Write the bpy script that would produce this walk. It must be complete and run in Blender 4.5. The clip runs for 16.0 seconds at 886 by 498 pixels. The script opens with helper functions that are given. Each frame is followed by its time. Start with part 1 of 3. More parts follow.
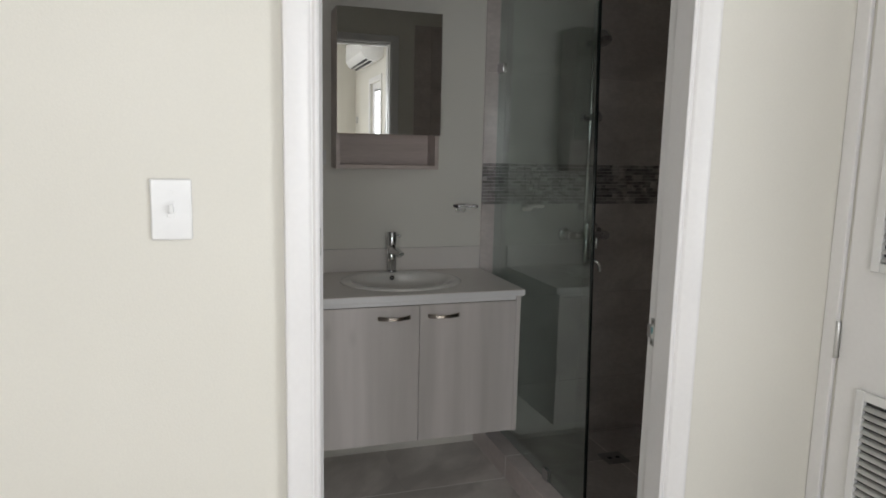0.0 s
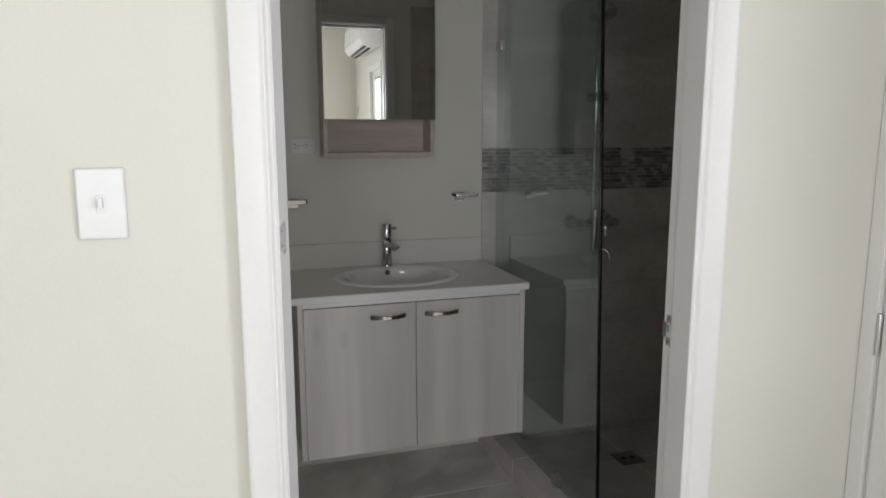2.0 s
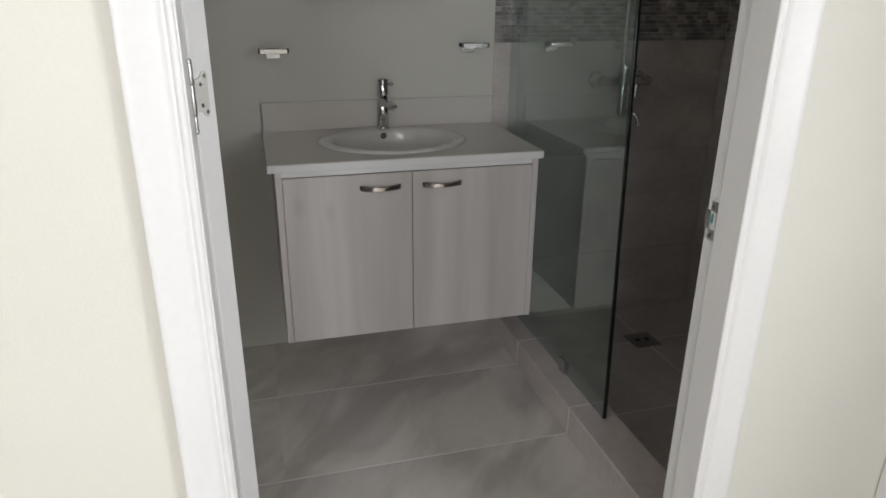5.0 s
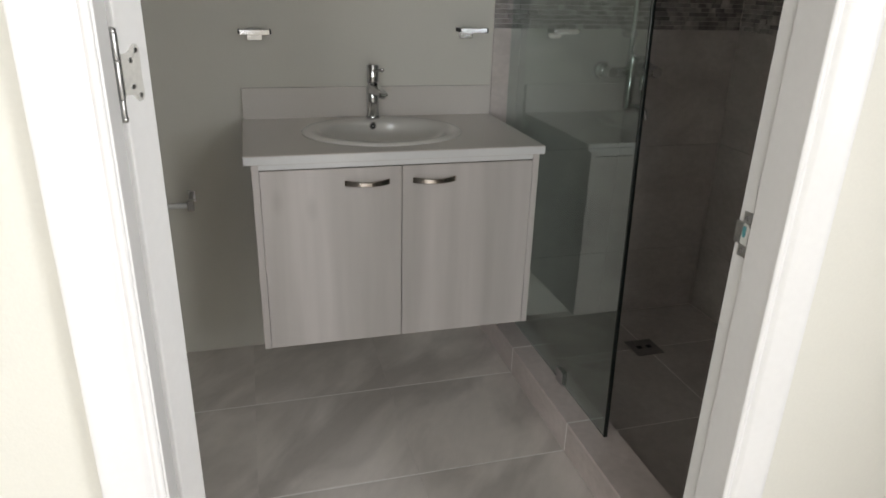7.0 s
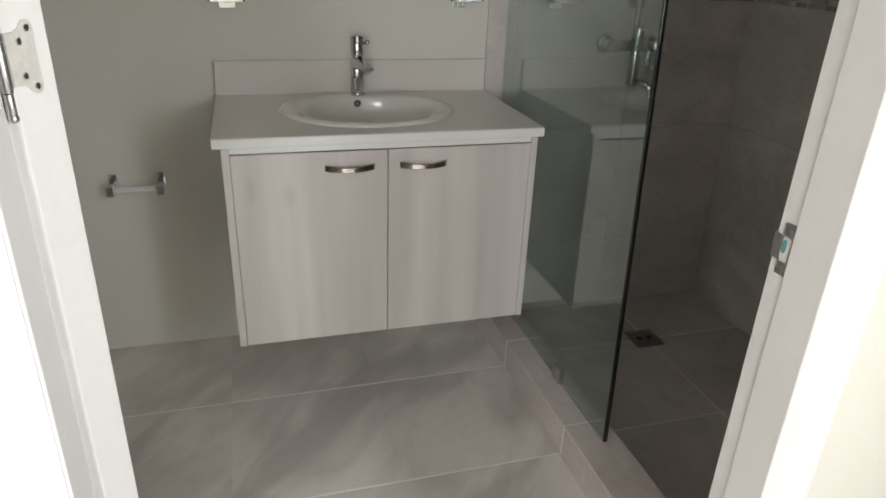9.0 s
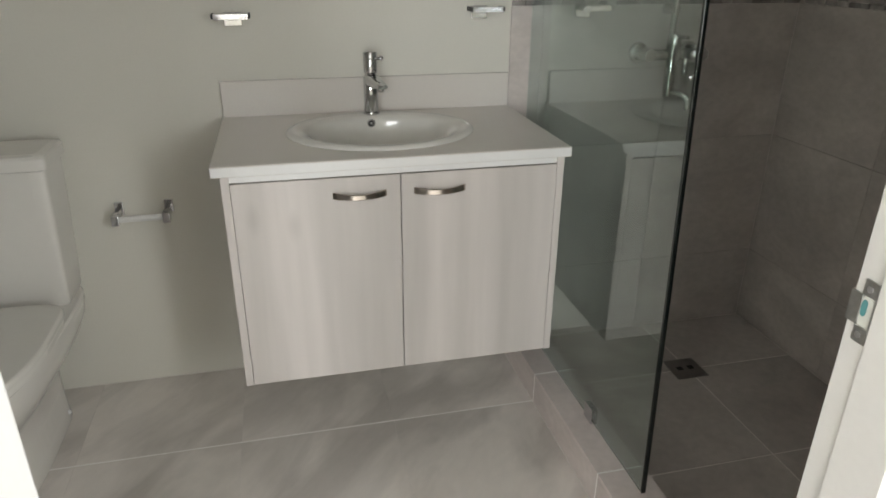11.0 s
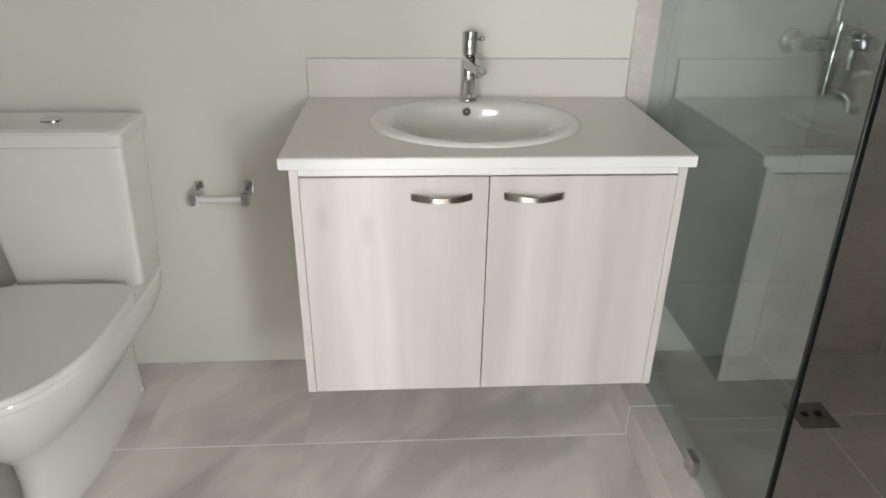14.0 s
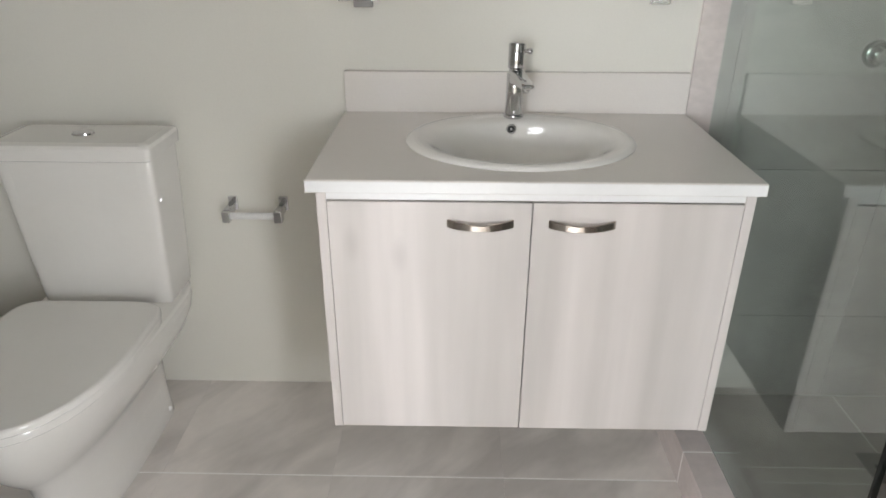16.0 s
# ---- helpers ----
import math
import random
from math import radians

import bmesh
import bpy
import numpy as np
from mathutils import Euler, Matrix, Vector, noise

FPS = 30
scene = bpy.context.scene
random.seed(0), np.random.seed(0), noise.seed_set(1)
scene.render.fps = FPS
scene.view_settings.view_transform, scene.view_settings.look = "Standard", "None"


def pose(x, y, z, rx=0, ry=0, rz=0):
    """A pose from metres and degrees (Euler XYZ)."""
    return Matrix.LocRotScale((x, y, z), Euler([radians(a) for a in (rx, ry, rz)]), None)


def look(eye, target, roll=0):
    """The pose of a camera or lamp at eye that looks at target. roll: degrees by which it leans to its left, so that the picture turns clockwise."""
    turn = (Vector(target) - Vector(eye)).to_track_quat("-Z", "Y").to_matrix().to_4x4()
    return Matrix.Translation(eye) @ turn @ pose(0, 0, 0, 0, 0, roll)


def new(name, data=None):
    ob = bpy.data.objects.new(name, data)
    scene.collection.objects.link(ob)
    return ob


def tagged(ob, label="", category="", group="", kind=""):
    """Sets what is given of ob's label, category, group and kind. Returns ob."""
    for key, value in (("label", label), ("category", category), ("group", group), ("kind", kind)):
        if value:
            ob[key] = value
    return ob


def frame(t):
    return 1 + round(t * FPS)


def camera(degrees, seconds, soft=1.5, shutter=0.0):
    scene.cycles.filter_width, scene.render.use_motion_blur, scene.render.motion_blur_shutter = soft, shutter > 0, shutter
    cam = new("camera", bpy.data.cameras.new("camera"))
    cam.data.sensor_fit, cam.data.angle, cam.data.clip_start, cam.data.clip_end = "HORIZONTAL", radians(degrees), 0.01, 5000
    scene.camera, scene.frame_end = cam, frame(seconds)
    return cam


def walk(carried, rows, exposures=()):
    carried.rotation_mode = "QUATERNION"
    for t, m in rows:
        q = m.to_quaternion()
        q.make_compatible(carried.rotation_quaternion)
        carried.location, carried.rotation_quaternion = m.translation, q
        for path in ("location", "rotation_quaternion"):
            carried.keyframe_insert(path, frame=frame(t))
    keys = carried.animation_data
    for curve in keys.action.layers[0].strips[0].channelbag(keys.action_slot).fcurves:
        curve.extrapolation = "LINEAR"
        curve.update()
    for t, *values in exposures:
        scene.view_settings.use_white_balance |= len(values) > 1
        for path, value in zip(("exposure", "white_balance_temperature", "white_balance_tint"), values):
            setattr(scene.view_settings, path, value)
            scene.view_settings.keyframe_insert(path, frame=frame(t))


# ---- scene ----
cam = camera(66.7, 16.0, soft=1.7)
PATH = [
    (0, (-0.013, 0.032, 1.348), (0.601, 1.913, 1.057), 1.3),
    (0.5, (0.013, 0.062, 1.346), (0.623, 1.944, 1.05), 0.7),
    (1, (0.038, 0.096, 1.341), (0.644, 1.979, 1.041), 0.3),
    (1.5, (0.063, 0.139, 1.337), (0.654, 2.025, 1.029), 0.3),
    (2, (0.086, 0.181, 1.328), (0.669, 2.067, 1.009), -0.1),
    (2.5, (0.11, 0.231, 1.321), (0.672, 2.113, 0.946), -0.3),
    (3, (0.135, 0.278, 1.316), (0.681, 2.143, 0.843), -0.0),
    (3.5, (0.168, 0.322, 1.304), (0.693, 2.17, 0.748), 0.2),
    (4, (0.173, 0.37, 1.297), (0.706, 2.194, 0.672), 0.7),
    (4.5, (0.197, 0.407, 1.294), (0.703, 2.214, 0.602), 0.3),
    (7, (0.275, 0.59, 1.261), (0.789, 2.374, 0.516), 1.7),
    (7.5, (0.283, 0.632, 1.26), (0.824, 2.404, 0.508), 2.5),
    (8, (0.295, 0.667, 1.256), (0.852, 2.426, 0.485), 2.8),
    (8.5, (0.311, 0.705, 1.254), (0.852, 2.453, 0.447), 2.3),
    (9, (0.324, 0.74, 1.257), (0.853, 2.483, 0.43), 2.3),
    (11.5, (0.418, 0.908, 1.249), (0.813, 2.698, 0.447), 0.5),
    (12, (0.431, 0.946, 1.248), (0.768, 2.745, 0.441), 1.2),
    (12.5, (0.449, 0.982, 1.248), (0.706, 2.778, 0.405), 0.9),
    (13, (0.459, 1.016, 1.245), (0.665, 2.809, 0.384), 1.1),
    (13.5, (0.472, 1.045, 1.247), (0.631, 2.84, 0.38), 1.1),
    (14, (0.483, 1.077, 1.249), (0.598, 2.867, 0.364), 0.8),
    (14.5, (0.489, 1.107, 1.248), (0.572, 2.892, 0.351), 0.5),
    (15, (0.502, 1.137, 1.25), (0.533, 2.924, 0.352), -0.1),
    (15.5, (0.506, 1.164, 1.249), (0.492, 2.96, 0.368), -0.1),
    (16, (0.511, 1.193, 1.243), (0.48, 2.994, 0.373), 0.2),
]
walk(cam, [(t, look(eye, target, roll)) for t, eye, target, roll in PATH], exposures=[(0, -0.52, 6420, 12), (3.5, -0.36, 6320, 12), (7, 0.02, 6540, 11), (9, 0.37, 6620, 10), (12, 0.92, 6650, 8), (13.5, 1.27, 6450, 10), (16, 1.28, 6400, 12)])

# ---- world, sun, daylight ----
world = bpy.data.worlds.new("sky")
world.use_nodes = True
scene.world = world
sky = world.node_tree.nodes.new("ShaderNodeTexSky")
sky.sky_type = "NISHITA"
sky.sun_disc = False
sky.sun_elevation = radians(55)
sky.sun_rotation = radians(250)
background = world.node_tree.nodes["Background"]
background.inputs["Strength"].default_value = 0.12
world.node_tree.links.new(sky.outputs["Color"], background.inputs["Color"])

sun = new("sun", bpy.data.lights.new("sun", "SUN"))
sun.data.energy, sun.data.angle, sun.data.color = 3.0, radians(0.5), (1.0, 0.95, 0.88)
sun.matrix_world = look((-6, -3, 9), (0, 0, 0))


def area_lamp(name, eye, target, width, height, watts, colour):
    lamp = new(name, bpy.data.lights.new(name, "AREA"))
    lamp.data.shape, lamp.data.size, lamp.data.size_y = "RECTANGLE", width, height
    lamp.data.energy, lamp.data.color = watts, colour
    lamp.matrix_world = look(eye, target)
    return lamp


area_lamp("terrace_daylight", (1.415, -1.24, 1.01), (0.0, -1.24, 1.0), 0.37, 1.8, 7, (0.945, 0.978, 1.0))
# added fill that lights the toilet and evens the door wall; source unseen
area_lamp("side_fill", (1.415, -0.075, 1.425), (0.0, -0.075, 1.4), 0.66, 1.06, 26, (0.945, 0.978, 1.0))
# added fill for the door wall and vanity; its window is unseen
area_lamp("bedroom_fill", (-0.53, -2.415, 1.4), (-0.53, 0.0, 1.35), 1.6, 1.26, 50, (0.945, 0.978, 1.0))


# ---- materials ----
def material(name, base, rough=0.5, metal=0.0, second=None, scale=3.0, grain=60.0, grain_amount=0.05, bump=0.0, bump_scale=120.0,
             stretch=(1, 1, 1), spin=0.0, per_piece=0.0, rough_var=0.05, contrast=(0.35, 0.65), coat=0.0, tint_pieces=0.0, detail=4.0, knots=0.0):
    """A surface with broad variation between base and second, fine grain, uneven gloss and slight relief, in metres of the room."""
    m = bpy.data.materials.new(name)
    m.use_nodes = True
    nt = m.node_tree
    n, link = nt.nodes, nt.links.new
    bsdf = n["Principled BSDF"]
    geo = n.new("ShaderNodeNewGeometry")
    mapping = n.new("ShaderNodeMapping")
    mapping.vector_type = "TEXTURE" if spin else "POINT"
    mapping.inputs["Scale"].default_value = [1 / v for v in stretch] if spin else stretch
    mapping.inputs["Rotation"].default_value = (0, 0, radians(spin))
    source = geo.outputs["Position"]
    info = n.new("ShaderNodeObjectInfo")
    if per_piece:
        shift = n.new("ShaderNodeVectorMath")
        shift.operation = "SCALE"
        shift.inputs[0].default_value = (per_piece, per_piece * 1.7, per_piece * 0.6)
        link(info.outputs["Random"], shift.inputs["Scale"])
        add = n.new("ShaderNodeVectorMath")
        link(source, add.inputs[0])
        link(shift.outputs["Vector"], add.inputs[1])
        source = add.outputs["Vector"]
    link(source, mapping.inputs["Vector"])
    broad = n.new("ShaderNodeTexNoise")
    broad.inputs["Scale"].default_value, broad.inputs["Detail"].default_value = scale, detail
    broad.inputs["Distortion"].default_value = 0.6
    link(mapping.outputs["Vector"], broad.inputs["Vector"])
    fine = n.new("ShaderNodeTexNoise")
    fine.inputs["Scale"].default_value, fine.inputs["Detail"].default_value = grain, 3.0
    link(mapping.outputs["Vector"], fine.inputs["Vector"])
    ramp = n.new("ShaderNodeMapRange")
    ramp.inputs["From Min"].default_value, ramp.inputs["From Max"].default_value = contrast
    link(broad.outputs["Fac"], ramp.inputs["Value"])
    mix = n.new("ShaderNodeMix")
    mix.data_type = "RGBA"
    mix.inputs["A"].default_value = (*base, 1)
    mix.inputs["B"].default_value = (*(second or [c * 0.94 for c in base]), 1)
    link(ramp.outputs["Result"], mix.inputs["Factor"])
    value = n.new("ShaderNodeMapRange")
    value.inputs["To Min"].default_value, value.inputs["To Max"].default_value = 1 - grain_amount, 1 + grain_amount
    value.inputs["From Min"].default_value, value.inputs["From Max"].default_value = 0.3, 0.7
    link(fine.outputs["Fac"], value.inputs["Value"])
    bright = value.outputs["Result"]
    if tint_pieces:
        piece = n.new("ShaderNodeMapRange")
        piece.inputs["To Min"].default_value, piece.inputs["To Max"].default_value = 1 - tint_pieces, 1 + tint_pieces
        link(info.outputs["Random"], piece.inputs["Value"])
        island = n.new("ShaderNodeMapRange")
        island.inputs["To Min"].default_value, island.inputs["To Max"].default_value = 1 - tint_pieces, 1 + tint_pieces
        link(geo.outputs["Random Per Island"], island.inputs["Value"])
        times = n.new("ShaderNodeMath")
        times.operation = "MULTIPLY"
        link(piece.outputs["Result"], times.inputs[0])
        link(island.outputs["Result"], times.inputs[1])
        both = n.new("ShaderNodeMath")
        both.operation = "MULTIPLY"
        link(times.outputs["Value"], both.inputs[0])
        link(bright, both.inputs[1])
        bright = both.outputs["Value"]
    if knots:
        squeeze = n.new("ShaderNodeMapping")
        squeeze.inputs["Scale"].default_value = (1.0, 1.0, 0.42)
        link(source, squeeze.inputs["Vector"])
        cells = n.new("ShaderNodeTexVoronoi")
        cells.inputs["Scale"].default_value = 7.0
        link(squeeze.outputs["Vector"], cells.inputs["Vector"])
        spot = n.new("ShaderNodeMapRange")
        spot.interpolation_type = "SMOOTHSTEP"
        spot.inputs["From Min"].default_value, spot.inputs["From Max"].default_value = 0.02, 0.16
        spot.inputs["To Min"].default_value, spot.inputs["To Max"].default_value = 1 - knots, 1.0
        link(cells.outputs["Distance"], spot.inputs["Value"])
        knotted = n.new("ShaderNodeMath")
        knotted.operation = "MULTIPLY"
        link(bright, knotted.inputs[0])
        link(spot.outputs["Result"], knotted.inputs[1])
        bright = knotted.outputs["Value"]
    shade = n.new("ShaderNodeVectorMath")
    shade.operation = "SCALE"
    link(mix.outputs["Result"], shade.inputs[0])
    link(bright, shade.inputs["Scale"])
    link(shade.outputs["Vector"], bsdf.inputs["Base Color"])
    gloss = n.new("ShaderNodeMapRange")
    gloss.inputs["To Min"].default_value, gloss.inputs["To Max"].default_value = max(0.0, rough - rough_var), rough + rough_var
    link(broad.outputs["Fac"], gloss.inputs["Value"])
    link(gloss.outputs["Result"], bsdf.inputs["Roughness"])
    bsdf.inputs["Metallic"].default_value = metal
    bsdf.inputs["Coat Weight"].default_value = coat
    bsdf.inputs["Coat Roughness"].default_value = 0.04
    if bump:
        relief = n.new("ShaderNodeTexNoise")
        relief.inputs["Scale"].default_value, relief.inputs["Detail"].default_value = bump_scale, 3.0
        link(geo.outputs["Position"], relief.inputs["Vector"])
        b = n.new("ShaderNodeBump")
        b.inputs["Strength"].default_value, b.inputs["Distance"].default_value = bump, 0.002
        link(relief.outputs["Fac"], b.inputs["Height"])
        link(b.outputs["Normal"], bsdf.inputs["Normal"])
    return m


PAINT = material("wall_paint", (0.745, 0.722, 0.655), 0.55, second=(0.72, 0.697, 0.630), scale=1.2, grain=220, grain_amount=0.012, bump=0.12, bump_scale=260)
CEILING_PAINT = material("ceiling_paint", (0.8, 0.79, 0.76), 0.7, scale=1.0, grain=200, grain_amount=0.01, bump=0.1, bump_scale=200)
TRIM = material("white_gloss_trim", (0.80, 0.785, 0.775), 0.33, second=(0.775, 0.76, 0.75), scale=2.5, grain=90, grain_amount=0.012, bump=0.05, bump_scale=90)
FLOOR_TILE = material("grey_porcelain_tile", (0.80, 0.745, 0.70), 0.18, second=(0.565, 0.525, 0.492), scale=2.6, stretch=(0.85, 2.0, 1.0), spin=52, per_piece=0.15,
                      grain=30, grain_amount=0.022, bump=0.05, bump_scale=60, rough_var=0.07, tint_pieces=0.012, contrast=(0.36, 0.62))
BROWN_TILE = material("taupe_porcelain_tile", (0.67, 0.605, 0.57), 0.17, second=(0.49, 0.44, 0.415), scale=3.0, stretch=(1.0, 1.0, 1.6), per_piece=7.0,
                      grain=40, grain_amount=0.06, bump=0.06, bump_scale=55, rough_var=0.07, tint_pieces=0.04, contrast=(0.3, 0.7))
KERB_TILE = material("pale_taupe_porcelain_tile", (0.74, 0.66, 0.635), 0.2, second=(0.60, 0.53, 0.505), scale=3.4, stretch=(1.0, 1.0, 1.6), per_piece=7.0,
                     grain=40, grain_amount=0.05, bump=0.06, bump_scale=55, rough_var=0.07, tint_pieces=0.03, contrast=(0.3, 0.7))
GROUT = material("pale_grout", (0.91, 0.885, 0.86), 0.8, scale=14, grain=200, grain_amount=0.08, bump=0.2, bump_scale=400)
BROWN_GROUT = material("taupe_grout", (0.82, 0.755, 0.715), 0.8, scale=14, grain=200, grain_amount=0.08, bump=0.2, bump_scale=400)
MOSAIC = material("stone_mosaic", (0.42, 0.385, 0.365), 0.3, second=(0.2, 0.175, 0.165), scale=16, per_piece=5.0, grain=120, grain_amount=0.08, tint_pieces=0.42, bump=0.1, bump_scale=150)
OAK = material("pale_oak_laminate", (0.69, 0.638, 0.61), 0.42, second=(0.53, 0.495, 0.468), scale=1.6, stretch=(3.4, 3.4, 0.24), grain=10, grain_amount=0.035, bump=0.04, bump_scale=90, detail=3.5, contrast=(0.36, 0.68), knots=0.12)
TAUPE_OAK = material("taupe_oak_laminate", (0.56, 0.478, 0.438), 0.42, second=(0.47, 0.40, 0.362), scale=3.0, stretch=(0.6, 4.0, 5.0), grain=30, grain_amount=0.05, bump=0.06, bump_scale=90, detail=6)
QUARTZ = material("pale_quartz", (0.745, 0.70, 0.655), 0.22, second=(0.735, 0.69, 0.645), scale=3, grain=380, grain_amount=0.02, rough_var=0.01, detail=1.0, contrast=(0.1, 0.9))
MELAMINE = material("white_melamine", (0.80, 0.795, 0.785), 0.35, scale=5, grain=120, grain_amount=0.01)
CERAMIC = material("glazed_ceramic", (0.82, 0.795, 0.75), 0.05, second=(0.805, 0.78, 0.735), scale=4, grain=60, grain_amount=0.006, rough_var=0.02, coat=0.3)
CHROME = material("chrome", (0.64, 0.64, 0.65), 0.07, metal=1.0, scale=20, grain=200, grain_amount=0.02, rough_var=0.03)
NICKEL = material("brushed_nickel", (0.54, 0.49, 0.44), 0.24, metal=1.0, scale=20, stretch=(1, 1, 12), grain=150, grain_amount=0.08)
STEEL = material("satin_steel", (0.55, 0.55, 0.54), 0.32, metal=1.0, scale=30, grain=200, grain_amount=0.06)
HINGE = material("cream_painted_steel", (0.62, 0.60, 0.56), 0.35, metal=0.0, scale=60, grain=200, grain_amount=0.05, bump=0.05)
DRAIN_STEEL = material("dull_dark_steel", (0.30, 0.285, 0.27), 0.35, metal=0.8, scale=40, grain=200, grain_amount=0.1)
PLATE = material("white_plastic", (0.77, 0.765, 0.755), 0.22, scale=10, grain=100, grain_amount=0.008)
ROLLER = material("white_roller_plastic", (0.80, 0.79, 0.77), 0.35, scale=10, grain=100, grain_amount=0.01)
# DARK: near-black for shade in holes and gaps; also the black end caps
DARK = material("hole_shade_and_black", (0.03, 0.03, 0.03), 0.6, scale=10)
RUBBER = material("smoked_glass_edge", (0.008, 0.012, 0.011), 0.2, scale=10, grain=80, grain_amount=0.1)
GREEN = material("latch_keeper_plastic", (0.10, 0.30, 0.32), 0.4, scale=10)
LATCH = material("pale_latch_lining", (0.72, 0.72, 0.68), 0.5, scale=10)
CONCRETE = material("pale_terrace_concrete", (0.45, 0.44, 0.42), 0.85, scale=0.6, grain=20, grain_amount=0.08)


def glass_material(name, colour, rough=0.0, ior=1.5):
    m = bpy.data.materials.new(name)
    m.use_nodes = True
    bsdf = m.node_tree.nodes["Principled BSDF"]
    bsdf.inputs["Base Color"].default_value = (*colour, 1)
    bsdf.inputs["Transmission Weight"].default_value = 1.0
    bsdf.inputs["Roughness"].default_value = rough
    bsdf.inputs["IOR"].default_value = ior
    return m


SCREEN_GLASS = glass_material("shower_glass", (0.66, 0.78, 0.73), ior=1.8)
CLEAR_GLASS = glass_material("window_glass", (0.97, 0.985, 0.98))
MIRROR = bpy.data.materials.new("silvered_mirror")
MIRROR.use_nodes = True
MIRROR.node_tree.nodes["Principled BSDF"].inputs["Base Color"].default_value = (0.93, 0.94, 0.93, 1)
MIRROR.node_tree.nodes["Principled BSDF"].inputs["Metallic"].default_value = 1.0
MIRROR.node_tree.nodes["Principled BSDF"].inputs["Roughness"].default_value = 0.01


# ---- building helpers ----
ROOT = {}


def thing(name, at, label, category, group="", turn=0.0):
    """An Empty at the base of a thing; its parts are given in the room's metres (or in its own, where it is turned)."""
    ob = new(name)
    ob.empty_display_size = 0.05
    ob.location = at
    ob.rotation_euler = (0, 0, radians(turn))
    ROOT[ob] = Vector(at)
    return tagged(ob, label, category, group)


def finish(bm, mat, name, smooth=True):
    bmesh.ops.recalc_face_normals(bm, faces=bm.faces)
    me = bpy.data.meshes.new(name)
    bm.to_mesh(me)
    bm.free()
    me.materials.append(mat)
    if smooth:
        me.polygons.foreach_set("use_smooth", [True] * len(me.polygons))
        me.set_sharp_from_angle(angle=radians(38))
        # flat faces stay flat, so that eased edges do not bend their shading
        me.polygons.foreach_set("use_smooth", [max(abs(v) for v in p.normal) < 0.9995 for p in me.polygons])
    return me


def part(name, bm, mat, parent, label="", own=False):
    """One mesh under a thing or a part."""
    origin = ROOT[parent]
    if not own:
        bmesh.ops.translate(bm, verts=bm.verts, vec=-origin)
    ob = new(name, finish(bm, mat, name))
    ob.parent = parent
    ROOT[ob] = origin
    return tagged(ob, label)


def solid(name, bm, mat, label, category="", kind="structure", group=""):
    """One top-level mesh."""
    ob = new(name, finish(bm, mat, name))
    ROOT[ob] = Vector((0, 0, 0))
    return tagged(ob, label, category, group, kind)


def box(x0, y0, z0, x1, y1, z1, bevel=0.0, seg=2, bm=None):
    bm = bm or bmesh.new()
    made = bmesh.ops.create_cube(bm, size=1.0, matrix=Matrix.LocRotScale(((x0 + x1) / 2, (y0 + y1) / 2, (z0 + z1) / 2), None, (x1 - x0, y1 - y0, z1 - z0)))
    if bevel:
        edges = list({e for v in made["verts"] for e in v.link_edges})
        bmesh.ops.bevel(bm, geom=edges, offset=bevel, segments=seg, profile=0.5, affect="EDGES")
    return bm


def rod(a, b, r, r2=None, seg=28, bevel=0.0, bm=None):
    """A round bar from a to b."""
    bm = bm or bmesh.new()
    a, b = Vector(a), Vector(b)
    q = (b - a).to_track_quat("Z", "Y")
    made = bmesh.ops.create_cone(bm, cap_ends=True, segments=seg, radius1=r, radius2=r if r2 is None else r2, depth=(b - a).length,
                                 matrix=Matrix.LocRotScale((a + b) / 2, q, None))
    if bevel:
        rim = [e for e in {e for v in made["verts"] for e in v.link_edges} if any(len(f.verts) > 4 for f in e.link_faces)]
        bmesh.ops.bevel(bm, geom=rim, offset=bevel, segments=2, profile=0.5, affect="EDGES")
    return bm


def ball(at, r, bm=None, squash=(1, 1, 1)):
    bm = bm or bmesh.new()
    bmesh.ops.create_uvsphere(bm, u_segments=24, v_segments=14, radius=r, matrix=Matrix.LocRotScale(at, None, squash))
    return bm


def loft(rings, caps=True, bm=None):
    """Skin over closed rings with equally many points."""
    bm = bm or bmesh.new()
    rows = [[bm.verts.new(p) for p in ring] for ring in rings]
    count = len(rows[0])
    for low, high in zip(rows, rows[1:]):
        for i in range(count):
            bm.faces.new((low[i], low[(i + 1) % count], high[(i + 1) % count], high[i]))
    if caps:
        bm.faces.new(rows[0][::-1])
        bm.faces.new(rows[-1])
    return bm


def oval(cx, cy, z, a, b, power=2.0, count=64):
    ring = []
    for i in range(count):
        t = 2 * math.pi * i / count
        c, s = math.cos(t), math.sin(t)
        ring.append((cx + a * math.copysign(abs(c) ** (2 / power), c), cy + b * math.copysign(abs(s) ** (2 / power), s), z))
    return ring


def tube(points, r, seg=14, bm=None):
    """A bent pipe through the points, smoothed."""
    path = [Vector(p) for p in points]
    for _ in range(2):
        path = [path[0]] + [q for a, b in zip(path, path[1:]) for q in (a.lerp(b, 0.25), a.lerp(b, 0.75))] + [path[-1]]
    rings = []
    for i, p in enumerate(path):
        d = (path[min(i + 1, len(path) - 1)] - path[max(i - 1, 0)]).normalized()
        u = d.cross(Vector((0.31, 0.93, 0.2))).normalized()
        v = d.cross(u)
        rings.append([p + r * (math.cos(k) * u + math.sin(k) * v) for k in (2 * math.pi * j / seg for j in range(seg))])
    return loft(rings, bm=bm)


# ---- the setting: bathroom, bedroom and what closes them ----
BACK, FRONT, ROOM = 2.84, 1.337, 1.258       # bathroom's far wall, its door wall, and that wall's bedroom side
SIDE, SHOWER = 1.372, 2.053                 # bedroom's side wall, shower's end wall
